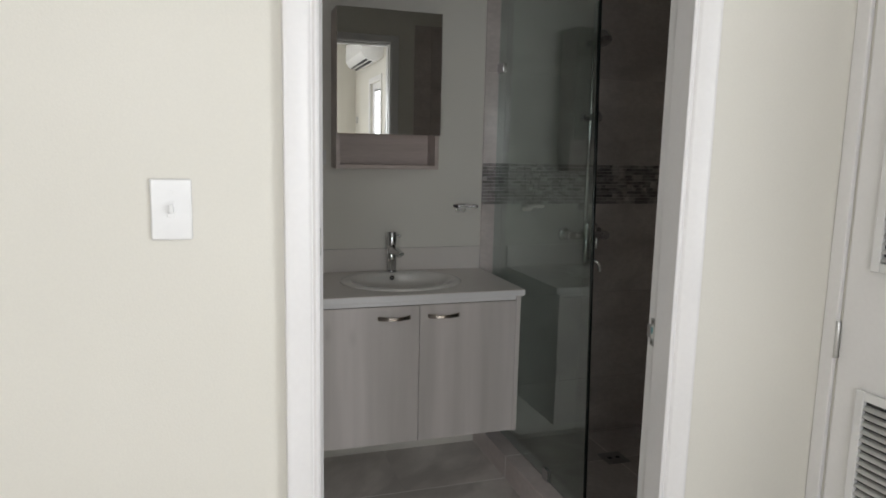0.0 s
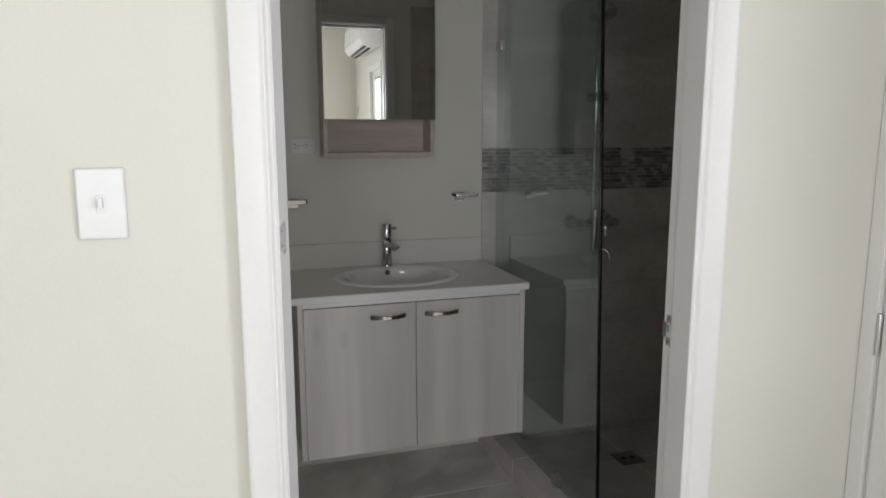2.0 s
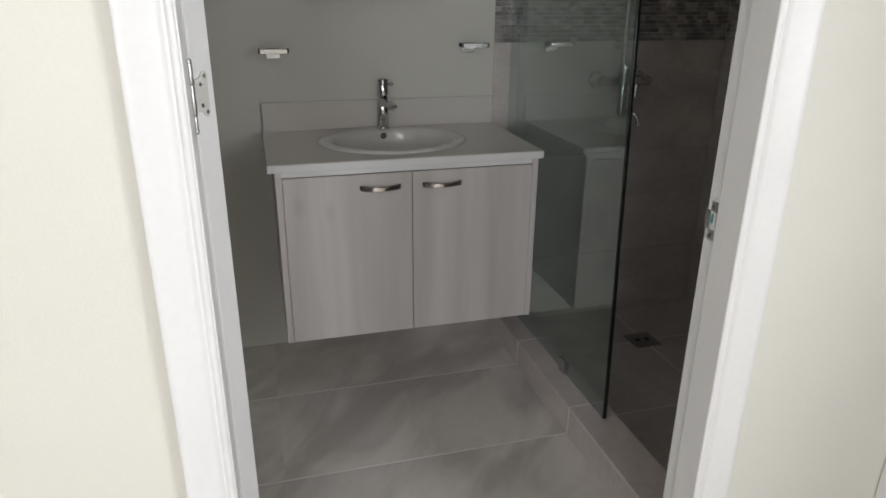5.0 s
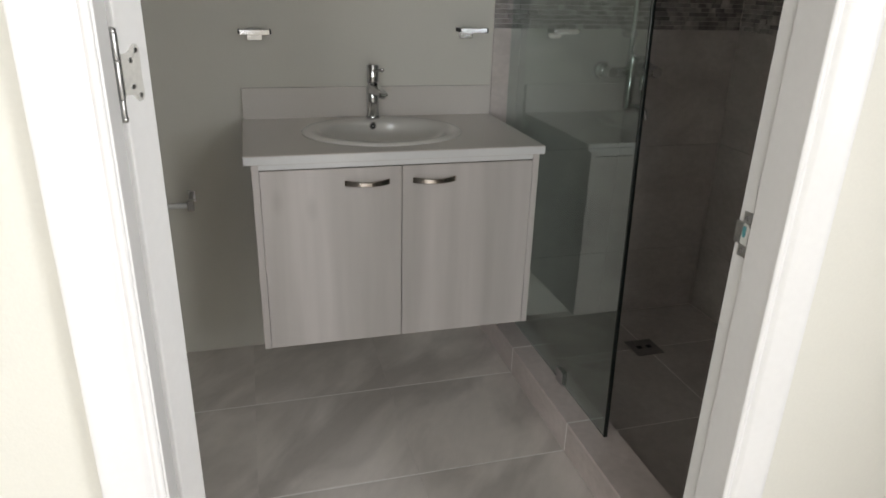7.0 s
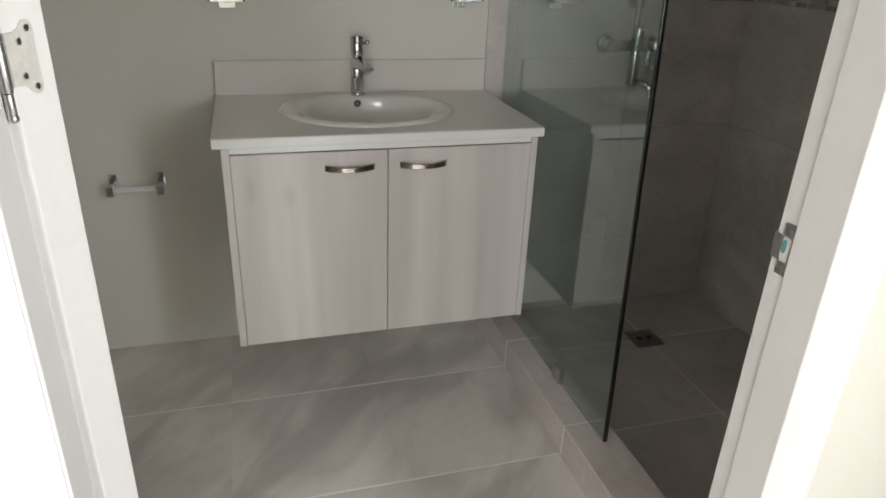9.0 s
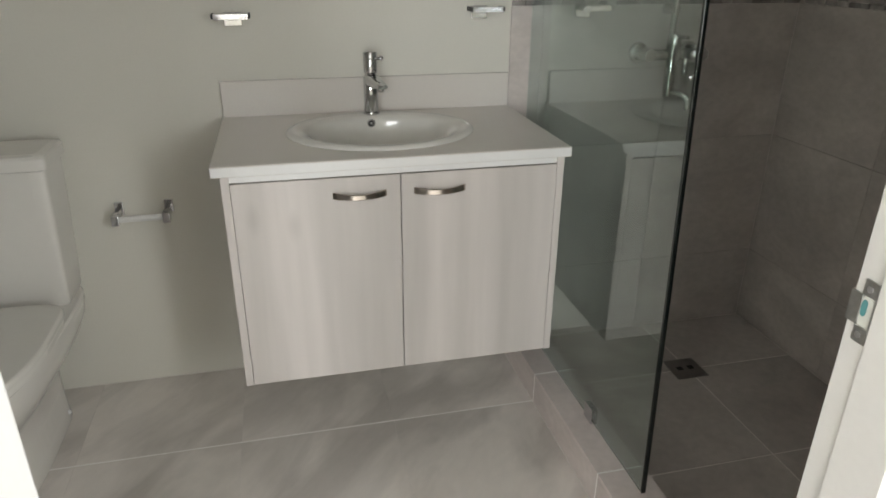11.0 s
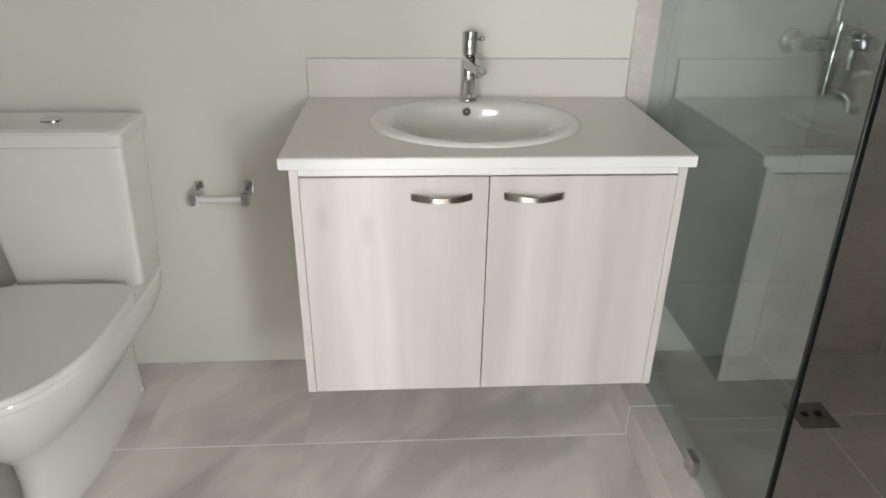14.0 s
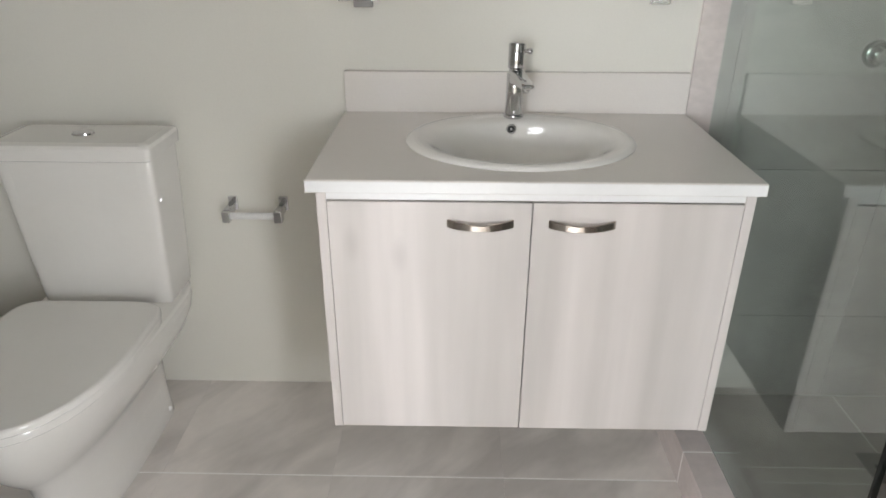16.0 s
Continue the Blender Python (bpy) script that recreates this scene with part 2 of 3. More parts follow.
LEFT = -0.80                                # bathroom's wall beyond the toilet
DOOR0, DOOR1, HEAD = 0.128, 0.947, 1.98      # opening in the door wall

bm = box(-2.0, ROOM, -0.05, DOOR0, FRONT, 2.65)
box(DOOR1, ROOM, -0.05, 2.2, FRONT, 2.65, bm=bm)
box(DOOR0, ROOM, HEAD, DOOR1, FRONT, 2.65, bm=bm)
solid("wall_door_side", bm, PAINT, "cream painted wall with the bathroom doorway in it", "wall")
solid("wall_north", box(-0.9, BACK, -0.05, 2.2, BACK + 0.12, 2.65), PAINT, "off-white painted bathroom wall behind the vanity", "wall")
solid("wall_west", box(LEFT - 0.12, FRONT, -0.05, LEFT, BACK, 2.65), PAINT, "off-white painted bathroom wall beside the toilet", "wall")
solid("wall_east", box(SHOWER, FRONT, -0.05, SHOWER + 0.12, BACK, 2.65), PAINT, "painted wall at the shower's end above the tiles", "wall")
solid("ceiling_bathroom", box(LEFT, FRONT, 2.42, SHOWER, BACK, 2.5), CEILING_PAINT, "plain white bathroom ceiling", "ceiling")
bm = box(SIDE, 1.216, -0.05, SIDE + 0.11, ROOM, 2.65)
box(SIDE, -0.99, -0.05, SIDE + 0.11, -0.45, 2.65, bm=bm)
box(SIDE, 0.30, -0.05, SIDE + 0.11, 0.489, 2.65, bm=bm)
box(SIDE, -0.45, -0.05, SIDE + 0.11, 0.30, 0.85, bm=bm)
box(SIDE, -0.45, 2.0, SIDE + 0.11, 0.30, 2.65, bm=bm)
box(SIDE, 0.489, 2.05, SIDE + 0.11, 1.216, 2.65, bm=bm)
box(SIDE, -1.51, 1.99, SIDE + 0.11, -0.99, 2.65, bm=bm)
box(SIDE, -2.4, -0.05, SIDE + 0.11, -1.51, 2.65, bm=bm)
solid("wall_bedroom_side", bm, PAINT, "cream painted bedroom wall with closet, terrace door and an added window opening", "wall")
bm = box(-2.0, -2.5, -0.05, SIDE + 0.11, -2.4, 0.68)
box(-2.0, -2.5, 2.1, SIDE + 0.11, -2.4, 2.65, bm=bm)
box(-2.0, -2.5, 0.68, -1.4, -2.4, 2.1, bm=bm)
box(0.34, -2.5, 0.68, SIDE + 0.11, -2.4, 2.1, bm=bm)
solid("wall_bedroom_far", bm, PAINT, "cream painted far bedroom wall with an added window opening", "wall")
# unseen wall, set close to bounce more light through the doorway
solid("wall_bedroom_west_unseen", box(-2.12, -2.5, -0.05, -2.0, FRONT, 2.65), PAINT, "cream painted bedroom wall", "wall")
solid("ceiling_bedroom", box(-2.0, -2.4, 2.6, SIDE + 0.11, ROOM, 2.68), CEILING_PAINT, "plain white bedroom ceiling", "ceiling")
bm = box(SIDE + 0.11, 0.35, -0.05, 2.1, 0.45, 2.65)
box(2.0, 0.45, -0.05, 2.1, ROOM, 2.65, bm=bm)
box(SIDE + 0.11, 0.45, 2.1, 2.0, ROOM, 2.2, bm=bm)
solid("wall_closet", bm, PAINT, "plain walls of the closet behind its louvred door", "wall")
solid("floor_bedroom", box(-2.0, -2.4, -0.12, SIDE + 0.11, 1.270, -0.004), FLOOR_TILE, "grey porcelain bedroom floor", "floor")
solid("ground", box(-150, -150, -0.32, 150, 150, -0.2), CONCRETE, "pale paved ground outside the house", "ground")

# door lining, stops and architraves
LINING0, LINING1 = 0.142, 0.9255
bm = box(DOOR0, ROOM, 0, LINING0, FRONT + 0.0055, HEAD - 0.014, 0.002)
box(LINING1, ROOM, 0, DOOR1, FRONT + 0.0055, HEAD - 0.014, 0.002, bm=bm)
box(DOOR0, ROOM, HEAD - 0.014, DOOR1, FRONT + 0.0055, HEAD, 0.002, bm=bm)
lining = solid("door_lining", bm, TRIM, "white painted wooden door lining", "door frame")
part("door_stop", box(LINING0, ROOM - 0.002, 0, LINING0 + 0.0085, 1.312, HEAD - 0.014, 0.002), TRIM, lining)
part("door_stop", box(LINING1 - 0.0040, ROOM - 0.002, 0, LINING1, 1.3135, HEAD - 0.014, 0.002), TRIM, lining)
part("door_stop", box(LINING0 + 0.009, ROOM - 0.002, HEAD - 0.026, LINING1 - 0.0045, 1.310, HEAD - 0.015, 0.002), TRIM, lining)


def architrave(x_in, x_out, top):
    """A moulded upright: rounded bead beside the opening, groove, and a face that thickens to a rounded outer edge."""
    s = 1 if x_out > x_in else -1
    profile = [(0, 0), (0, -0.0045), (0.0015, -0.0068), (0.004, -0.0078), (0.0065, -0.0074), (0.0085, -0.0055), (0.0095, -0.0042), (0.0125, -0.0042), (0.0140, -0.0060), (0.0165, -0.0095),
               (0.020, -0.0112), (0.052, -0.0180), (0.058, -0.0192), (0.0605, -0.0180), (0.0615, -0.0150), (0.0615, 0)]
    return loft([[(x_in + s * u, ROOM + v, z) for u, v in profile] for z in (0.0, top)])


trim = solid("trim_door", architrave(LINING0 + 0.0060, LINING0 - 0.06, HEAD + 0.045), TRIM, "white moulded wooden architrave round the bathroom doorway", "architrave")
part("architrave", architrave(LINING1 - 0.0045, LINING1 + 0.06, HEAD + 0.045), TRIM, trim)
part("architrave", box(LINING0 - 0.056, ROOM - 0.0185, HEAD - 0.012, LINING1 + 0.05, ROOM, HEAD + 0.0455, 0.003), TRIM, trim)
bm = box(LINING1 + 0.008, FRONT, 0, LINING1 + 0.055, FRONT + 0.011, HEAD + 0.03, 0.003)
box(LINING0 - 0.03, FRONT, HEAD - 0.01, LINING1 + 0.008, FRONT + 0.011, HEAD + 0.03, 0.003, bm=bm)
solid("trim_bathroom_door", bm, TRIM, "white architrave on the bathroom side of the doorway", "architrave")


# ---- bathroom door with its hinges, standing wide open ----
door = thing("door_1", (0.155, 1.334, 0.008), "white panelled bathroom door standing wide open", "door", turn=152)
THICK, WIDE, TALL = 0.048, 0.770, 1.95
part("leaf", box(0.004, -THICK, 0, WIDE, 0, TALL, 0.003), TRIM, door, own=True)
for z0, z1 in ((0.16, 0.88), (1.02, 1.82)):
    for x0, x1 in ((0.10, 0.35), (0.43, 0.68)):
        part("panel", box(x0, -0.0005, z0, x1, 0.006, z1, 0.004), TRIM, door, own=True)
knob = part("knob", ball((WIDE - 0.06, 0.055, 0.94), 0.027, squash=(1, 0.8, 1)), NICKEL, door, "round nickel knob", own=True)
part("rose", rod((WIDE - 0.06, 0, 0.94), (WIDE - 0.06, 0.035, 0.94), 0.02, bevel=0.002), NICKEL, door, own=True)


def hinge(z):
    """Leaf with rounded corners on the door's edge, knuckle, pin and screws."""
    top = part("hinge", rod((0.003, 0.006, z - 0.041), (0.003, 0.006, z - 0.0235), 0.0036, bevel=0.0008), STEEL, door, "satin steel butt hinge", own=True)
    part("knuckle", rod((0.003, 0.006, z - 0.0230), (0.003, 0.006, z + 0.0145), 0.0043, bevel=0.0008), STEEL, top, own=True)
    part("knuckle", rod((0.003, 0.006, z + 0.0150), (0.003, 0.006, z + 0.0410), 0.0043, bevel=0.0008), STEEL, top, own=True)
    half = [(-0.0300, 0.006), (-0.0308, 0.019), (-0.0302, 0.0245), (-0.0270, 0.0282), (-0.0225, 0.0285), (-0.0190, 0.0262), (-0.0160, 0.0225), (-0.0110, 0.0205), (-0.0010, 0.0200)]
    outline = half + [(u, -w) for u, w in reversed(half)]
    leaf = part("hinge_leaf", loft([[(x, u, z + w) for u, w in outline] for x in (0.0042, 0.0022)]), HINGE, door, own=True)
    for u, w in ((-0.0235, 0.0225), (-0.0135, 0.0130), (-0.0135, -0.0130), (-0.0235, -0.0225)):
        part("screw", rod((0.0025, u, z + w), (0.0010, u, z + w), 0.0026, seg=14), STEEL, leaf, own=True)
    for w in (-0.0425, 0.0425):
        part("pin_tip", ball((0.003, 0.006, z + w), 0.0042), STEEL, top, own=True)


for z in (0.25, 1.155, 1.80):
    hinge(z)

# strike plate in the lining
strike = thing("strike_plate", (LINING1, 1.322, 0.941), "satin steel strike plate screwed into the door lining", "strike plate")
bm = box(LINING1 - 0.0018, 1.3150, 0.957, LINING1 + 0.001, 1.3315, 0.9735, 0.0006)
box(LINING1 - 0.0018, 1.3150, 0.9085, LINING1 + 0.001, 1.3315, 0.925, 0.0006, bm=bm)
box(LINING1 - 0.0018, 1.3300, 0.925, LINING1 + 0.001, 1.3440, 0.957, 0.0006, bm=bm)
box(LINING1 - 0.0018, 1.3150, 0.925, LINING1 + 0.001, 1.3170, 0.957, 0.0006, bm=bm)
part("plate", bm, STEEL, strike)
hole_ring = [(LINING1 - 0.0010, p[0], p[1]) for p in oval(1.3237, 0.941, 0, 0.0068, 0.0155, 4.0, 32)]
part("latch_box", loft([hole_ring, [(LINING1 + 0.002, y, z) for x, y, z in hole_ring]]), LATCH, strike, "pale lining of the latch hole")
keeper_ring = [(LINING1 - 0.0016, p[0], p[1]) for p in oval(1.3260, 0.9445, 0, 0.0032, 0.0085, 3.0, 24)]
part("latch_keeper", loft([keeper_ring, [(LINING1, y, z) for x, y, z in keeper_ring]]), GREEN, strike, "dark teal keeper tongue")
for z in (0.965, 0.917):
    part("screw", rod((LINING1 - 0.0026, 1.3240, z), (LINING1, 1.3240, z), 0.0034, seg=14), CHROME, strike)

# light switch
switch = thing("light_switch", (-0.099, ROOM, 1.238), "white plastic toggle light switch on the wall", "light switch")
part("face_plate", box(-0.132, ROOM - 0.0065, 1.186, -0.066, ROOM, 1.290, 0.0035, 3), PLATE, switch)
part("toggle_surround", box(-0.1055, ROOM - 0.0078, 1.225, -0.0925, ROOM - 0.006, 1.251, 0.0006), PLATE, switch)
part("toggle", box(-0.1025, ROOM - 0.017, 1.232, -0.0955, ROOM - 0.006, 1.247, 0.0015), PLATE, switch)
for z in (1.209, 1.267):
    part("screw", rod((-0.099, ROOM - 0.0078, z), (-0.099, ROOM - 0.006, z), 0.0034, seg=14), PLATE, switch)

# ---- louvred closet door in the bedroom's side wall ----
ctrim = solid("trim_closet", box(SIDE - 0.013, 1.220, 0, SIDE, ROOM - 0.001, 2.09, 0.003), TRIM, "white architrave round the closet door", "architrave")
part("architrave", box(SIDE - 0.013, 0.434, 0, SIDE, 0.491, 2.09, 0.003), TRIM, ctrim)
part("architrave", box(SIDE - 0.0125, 0.4915, 2.046, SIDE, 1.2195, 2.09, 0.003), TRIM, ctrim)
closet = thing("closet_door", (SIDE, 0.849, 0.006), "white closet door with two louvred vent grilles", "door")
CX = SIDE - 0.004
part("leaf", box(CX, 0.495, 0.008, CX + 0.038, 1.213, 2.043, 0.002), TRIM, closet)
for z0, z1 in ((0.205, 0.827), (1.101, 1.726)):
    bm = box(CX - 0.012, 1.126, z0, CX, 1.149, z1, 0.003)
    box(CX - 0.012, 0.539, z0, CX, 0.562, z1, 0.003, bm=bm)
    box(CX - 0.012, 0.562, z0, CX, 1.126, z0 + 0.022, 0.003, bm=bm)
    box(CX - 0.012, 0.562, z1 - 0.022, CX, 1.126, z1, 0.003, bm=bm)
    grille = part("vent_grille", bm, PLATE, closet, "white plastic louvred vent grille")
    # near-black sheet on the solid leaf stands for shade between the slats
    part("louvre_shade", box(CX - 0.002, 0.562, z0 + 0.022, CX - 0.0005, 1.126, z1 - 0.022), DARK, grille, "dark sheet put in for the shade between the louvres")
    z = z0 + 0.03
    while z < z1 - 0.03:
        slat = box(CX - 0.0145, 0.563, -0.0012, CX - 0.0005, 1.125, 0.0012)
        bmesh.ops.rotate(slat, verts=slat.verts, cent=(CX - 0.0075, 0.819, 0), matrix=Matrix.Rotation(radians(-42), 3, "Y"))
        bmesh.ops.translate(slat, verts=slat.verts, vec=(0, 0, z))
        part("slat", slat, PLATE, grille)
        z += 0.0185
for z in (0.3, 0.924, 1.8):
    part("hinge", rod((CX - 0.006, 1.2165, z - 0.045), (CX - 0.006, 1.2165, z + 0.045), 0.0055, bevel=0.001), STEEL, closet, "satin steel hinge knuckle")

# ---- terrace door and air conditioner, seen in the mirror, and two added windows, unseen ----
terrace = tagged(new("window_1"), "white framed glass terrace door in the bedroom", "window", kind="structure")
ROOT[terrace] = Vector((0, 0, 0))
for y0, y1, z0, z1 in ((-1.51, -1.43, 0, 1.99), (-1.05, -0.99, 0, 1.99), (-1.43, -1.05, 1.93, 1.99), (-1.43, -1.05, 0, 0.10), (-1.43, -1.05, 0.98, 1.02)):
    part("window_frame", box(SIDE + 0.02, y0, z0, SIDE + 0.08, y1, z1, 0.004), TRIM, terrace)
for z0, z1 in ((0.101, 0.979), (1.021, 1.929)):
    pane = part("pane", box(SIDE + 0.066, -1.429, z0, SIDE + 0.07, -1.051, z1), CLEAR_GLASS, terrace)
    pane.visible_shadow = False
for y0, y1, z0, z1 in ((-1.55, -1.512, 0, 2.04), (-0.988, -0.95, 0, 2.04), (-1.512, -0.988, 1.992, 2.039)):
    part("casing", box(SIDE - 0.012, y0, z0, SIDE, y1, z1, 0.003), TRIM, terrace)
# unseen window, made up to hold the far-wall fill lamp
window = tagged(new("added_window_2"), "added white window frame, unseen, round the far-wall fill lamp", "window", kind="structure")
ROOT[window] = Vector((0, 0, 0))
for x0, x1, z0, z1 in ((-1.40, -1.35, 0.68, 2.1), (0.29, 0.34, 0.68, 2.1), (-1.35, 0.29, 2.05, 2.1), (-1.35, 0.29, 0.68, 0.73)):
    part("window_frame", box(x0, -2.48, z0, x1, -2.43, z1, 0.004), TRIM, window)
pane = part("pane", box(-1.349, -2.466, 0.731, 0.289, -2.462, 2.049), CLEAR_GLASS, window)
pane.visible_shadow = False

# another unseen window, made up so the side fill lamp has an opening
added_side_window = tagged(new("added_window_3"), "added white window frame, unseen, round the side-wall fill lamp", "window", kind="structure")
ROOT[added_side_window] = Vector((0, 0, 0))
for y0, y1, z0, z1 in ((-0.45, -0.41, 0.85, 2.0), (0.26, 0.30, 0.85, 2.0), (-0.41, 0.26, 1.96, 2.0), (-0.41, 0.26, 0.85, 0.89)):
    part("window_frame", box(SIDE + 0.02, y0, z0, SIDE + 0.08, y1, z1, 0.004), TRIM, added_side_window)
pane = part("pane", box(SIDE + 0.066, -0.409, 0.891, SIDE + 0.07, 0.259, 1.959), CLEAR_GLASS, added_side_window)
pane.visible_shadow = False

ac = thing("air_conditioner", (SIDE, -1.355, 2.14), "white wall-mounted split air conditioner with open vents", "air conditioner")
profile = [(0, 0.04), (-0.09, 0.0), (-0.17, 0.03), (-0.205, 0.085), (-0.20, 0.25), (-0.185, 0.285), (0, 0.29)]
part("body", loft([[(SIDE + u, y, 2.14 + w) for u, w in profile] for y in (-1.81, -0.90)]), PLATE, ac)
for u, w in ((-0.112, 0.004), (-0.150, 0.019)):
    slot = box(-0.012, -1.76, -0.002, 0.012, -0.95, 0.002)
    bmesh.ops.rotate(slot, verts=slot.verts, cent=(0, -1.355, 0), matrix=Matrix.Rotation(radians(20), 3, "Y"))
    bmesh.ops.translate(slot, verts=slot.verts, vec=(SIDE + u, 0, 2.14 + w))
    part("vent_slot", slot, DARK, ac, "dark air outlet slot")
part("badge", rod((SIDE - 0.10, -0.8995, 2.225), (SIDE - 0.10, -0.897, 2.225), 0.022), PLATE, ac)

controller = thing("wall_controller", (SIDE, -2.25, 1.657), "small pale plastic controller on the bedroom wall", "wall controller")
part("case", box(SIDE - 0.014, -2.275, 1.622, SIDE, -2.225, 1.692, 0.003), PLATE, controller)
part("display", box(SIDE - 0.0148, -2.267, 1.660, SIDE - 0.0135, -2.233, 1.682, 0.0005), STEEL, controller, "grey display window")

# ---- vanity ----
vanity = thing("vanity_cabinet", (0.658, 2.59, 0.265), "wall-hung pale oak laminate vanity cabinet with two doors", "cabinet")
V0, V1, VF, VT = 0.259, 1.057, 2.334, 0.803
part("side_panel", box(V0, VF, 0.265, V0 + 0.018, BACK - 0.002, VT, 0.0008), OAK, vanity)
part("side_panel", box(V1 - 0.018, VF, 0.265, V1, BACK - 0.002, VT, 0.0008), OAK, vanity)
part("bottom_panel", box(V0 + 0.018, VF + 0.022, 0.268, V1 - 0.018, BACK - 0.002, 0.286), MELAMINE, vanity)
part("back_panel", box(V0 + 0.018, BACK - 0.014, 0.286, V1 - 0.018, BACK - 0.002, VT), MELAMINE, vanity)
part("apron_rail", box(V0 + 0.018, VF + 0.004, 0.7885, V1 - 0.018, VF + 0.020, VT, 0.0006), MELAMINE, vanity, "white melamine rail under the worktop")


part("centre_stile", box(0.640, VF + 0.0185, 0.286, 0.670, VF + 0.0345, 0.786), OAK, vanity)


def bow_handle(x0, x1, z, parent):
    """A bowed strap, wide at its ends, standing off the door."""
    rings = []
    for i in range(25):
        s = i / 24
        x = x0 + (x1 - x0) * s
        bulge = math.sin(math.pi * s)
        y = VF + 0.0015 - 0.024 * bulge ** 0.8
        h = 0.0085 - 0.0022 * bulge
        zc = z - 0.001 * bulge
        rings.append([(x, y, zc - h), (x, y - 0.0016, zc - h + 0.0012), (x, y - 0.0016, zc + h - 0.0012), (x, y, zc + h), (x, y + 0.003, zc + h), (x, y + 0.003, zc - h)])
    return part("handle", loft(rings), NICKEL, parent, "brushed nickel bow handle")


left_door = part("door", box(V0 + 0.0190, VF, 0.2665, 0.6542, VF + 0.018, 0.786, 0.0009), OAK, vanity)
right_door = part("door", box(0.6562, VF, 0.2665, V1 - 0.0190, VF + 0.018, 0.786, 0.0009), OAK, vanity)
bow_handle(0.498, 0.622, 0.7445, left_door)
bow_handle(0.686, 0.810, 0.7445, right_door)

# worktop with the basin's cut-out
CT0, CT1, CTF, CTB, CTZ0, CTZ1 = 0.240, 1.072, 2.331, 2.838, 0.8035, 0.828
BX, BY, BA, BB = 0.650, 2.590, 0.243, 0.205
angles = sorted([2 * math.pi * i / 96 for i in range(96)] + [math.atan2(y - BY, x - BX) % (2 * math.pi) for x in (CT0, CT1) for y in (CTF, CTB)])


def square_point(t):
    c, s = math.cos(t), math.sin(t)
    reach = min(((CT1 if c > 0 else CT0) - BX) / c if abs(c) > 1e-9 else 9, ((CTB if s > 0 else CTF) - BY) / s if abs(s) > 1e-9 else 9)
    return BX + reach * c, BY + reach * s


def inset(p, d):
    return (min(max(p[0], CT0 + d), CT1 - d), min(max(p[1], CTF + d), CTB - d))


outline = [square_point(t) for t in angles]
hole = [(BX + (BA - 0.014) * math.cos(t), BY + (BB - 0.014) * math.sin(t)) for t in angles]
rings = [[(x, y, CTZ0) for x, y in hole], [(*inset(p, 0.001), CTZ0) for p in outline], [(*p, CTZ0 + 0.001) for p in outline], [(*p, CTZ1 - 0.002) for p in outline],
         [(*inset(p, 0.002), CTZ1) for p in outline], [(x, y, CTZ1) for x, y in hole]]
bm = loft(rings + [rings[0]], caps=False)
bmesh.ops.remove_doubles(bm, verts=bm.verts, dist=1e-6)
worktop = thing("vanity_worktop", (0.656, 2.59, CTZ0), "pale grey quartz worktop with an upstand against the wall", "worktop")
part("slab", bm, QUARTZ, worktop)
# thin strip makes the front edge whiter than the top
part("front_strip", box(CT0 + 0.001, CTF - 0.0012, CTZ0 + 0.0012, CT1 - 0.001, CTF + 0.0004, CTZ1 - 0.0022, 0.0004), MELAMINE, worktop, "thin strip, whiter than the slab, along the front edge")
part("upstand", box(0.244, BACK - 0.018, CTZ1 - 0.001, CT1, BACK - 0.0005, 0.925, 0.0015), QUARTZ, worktop)

# drop-in basin
basin = thing("wash_basin", (BX, BY, CTZ1), "oval off-white ceramic drop-in wash basin", "basin")
IY = 2.580


def bowl_ring(cy, z, a, front, back, flat=2.0):
    """A closed outline, elliptical towards the user and flattened towards the tap."""
    ring = []
    for i in range(72):
        c, s = math.cos(2 * math.pi * i / 72), math.sin(2 * math.pi * i / 72)
        p = flat if s > 0 else 2.0
        ring.append((BX + a * math.copysign(abs(c) ** (2 / p), c), cy + (back if s > 0 else front) * math.copysign(abs(s) ** (2 / p), s), CTZ1 + z))
    return ring


rings = [bowl_ring(BY, 0.0004, BA - 0.0005, BB - 0.0005, BB - 0.0005), bowl_ring(BY, 0.0025, BA, BB, BB), bowl_ring(BY, 0.0050, BA - 0.0025, BB - 0.002, BB - 0.0025), bowl_ring(BY, 0.0075, BA - 0.008, BB - 0.006, BB - 0.008),
         bowl_ring(BY, 0.0090, BA - 0.016, BB - 0.012, BB - 0.018), bowl_ring(BY - 0.002, 0.0092, BA - 0.024, BB - 0.019, BB - 0.034),
         bowl_ring(BY - 0.005, 0.0080, 0.208, 0.176, 0.152, 2.15), bowl_ring(IY, 0.0050, 0.198, 0.163, 0.1425, 2.15), bowl_ring(IY, -0.0010, 0.188, 0.155, 0.1365, 2.15), bowl_ring(IY, -0.0080, 0.180, 0.148, 0.1353, 2.15),
         bowl_ring(IY, -0.0160, 0.172, 0.140, 0.1342, 2.15), bowl_ring(IY, -0.0240, 0.164, 0.132, 0.1330, 2.15), bowl_ring(IY - 0.004, -0.0370, 0.150, 0.119, 0.1300, 2.15), bowl_ring(IY - 0.009, -0.0520, 0.129, 0.101, 0.116, 2.15),
         bowl_ring(IY - 0.013, -0.0650, 0.106, 0.083, 0.090, 2.15),
         bowl_ring(IY - 0.017, -0.0770, 0.070, 0.055, 0.052), bowl_ring(IY - 0.020, -0.0820, 0.026, 0.026, 0.026)]
part("bowl", loft(rings, caps=False), CERAMIC, basin)
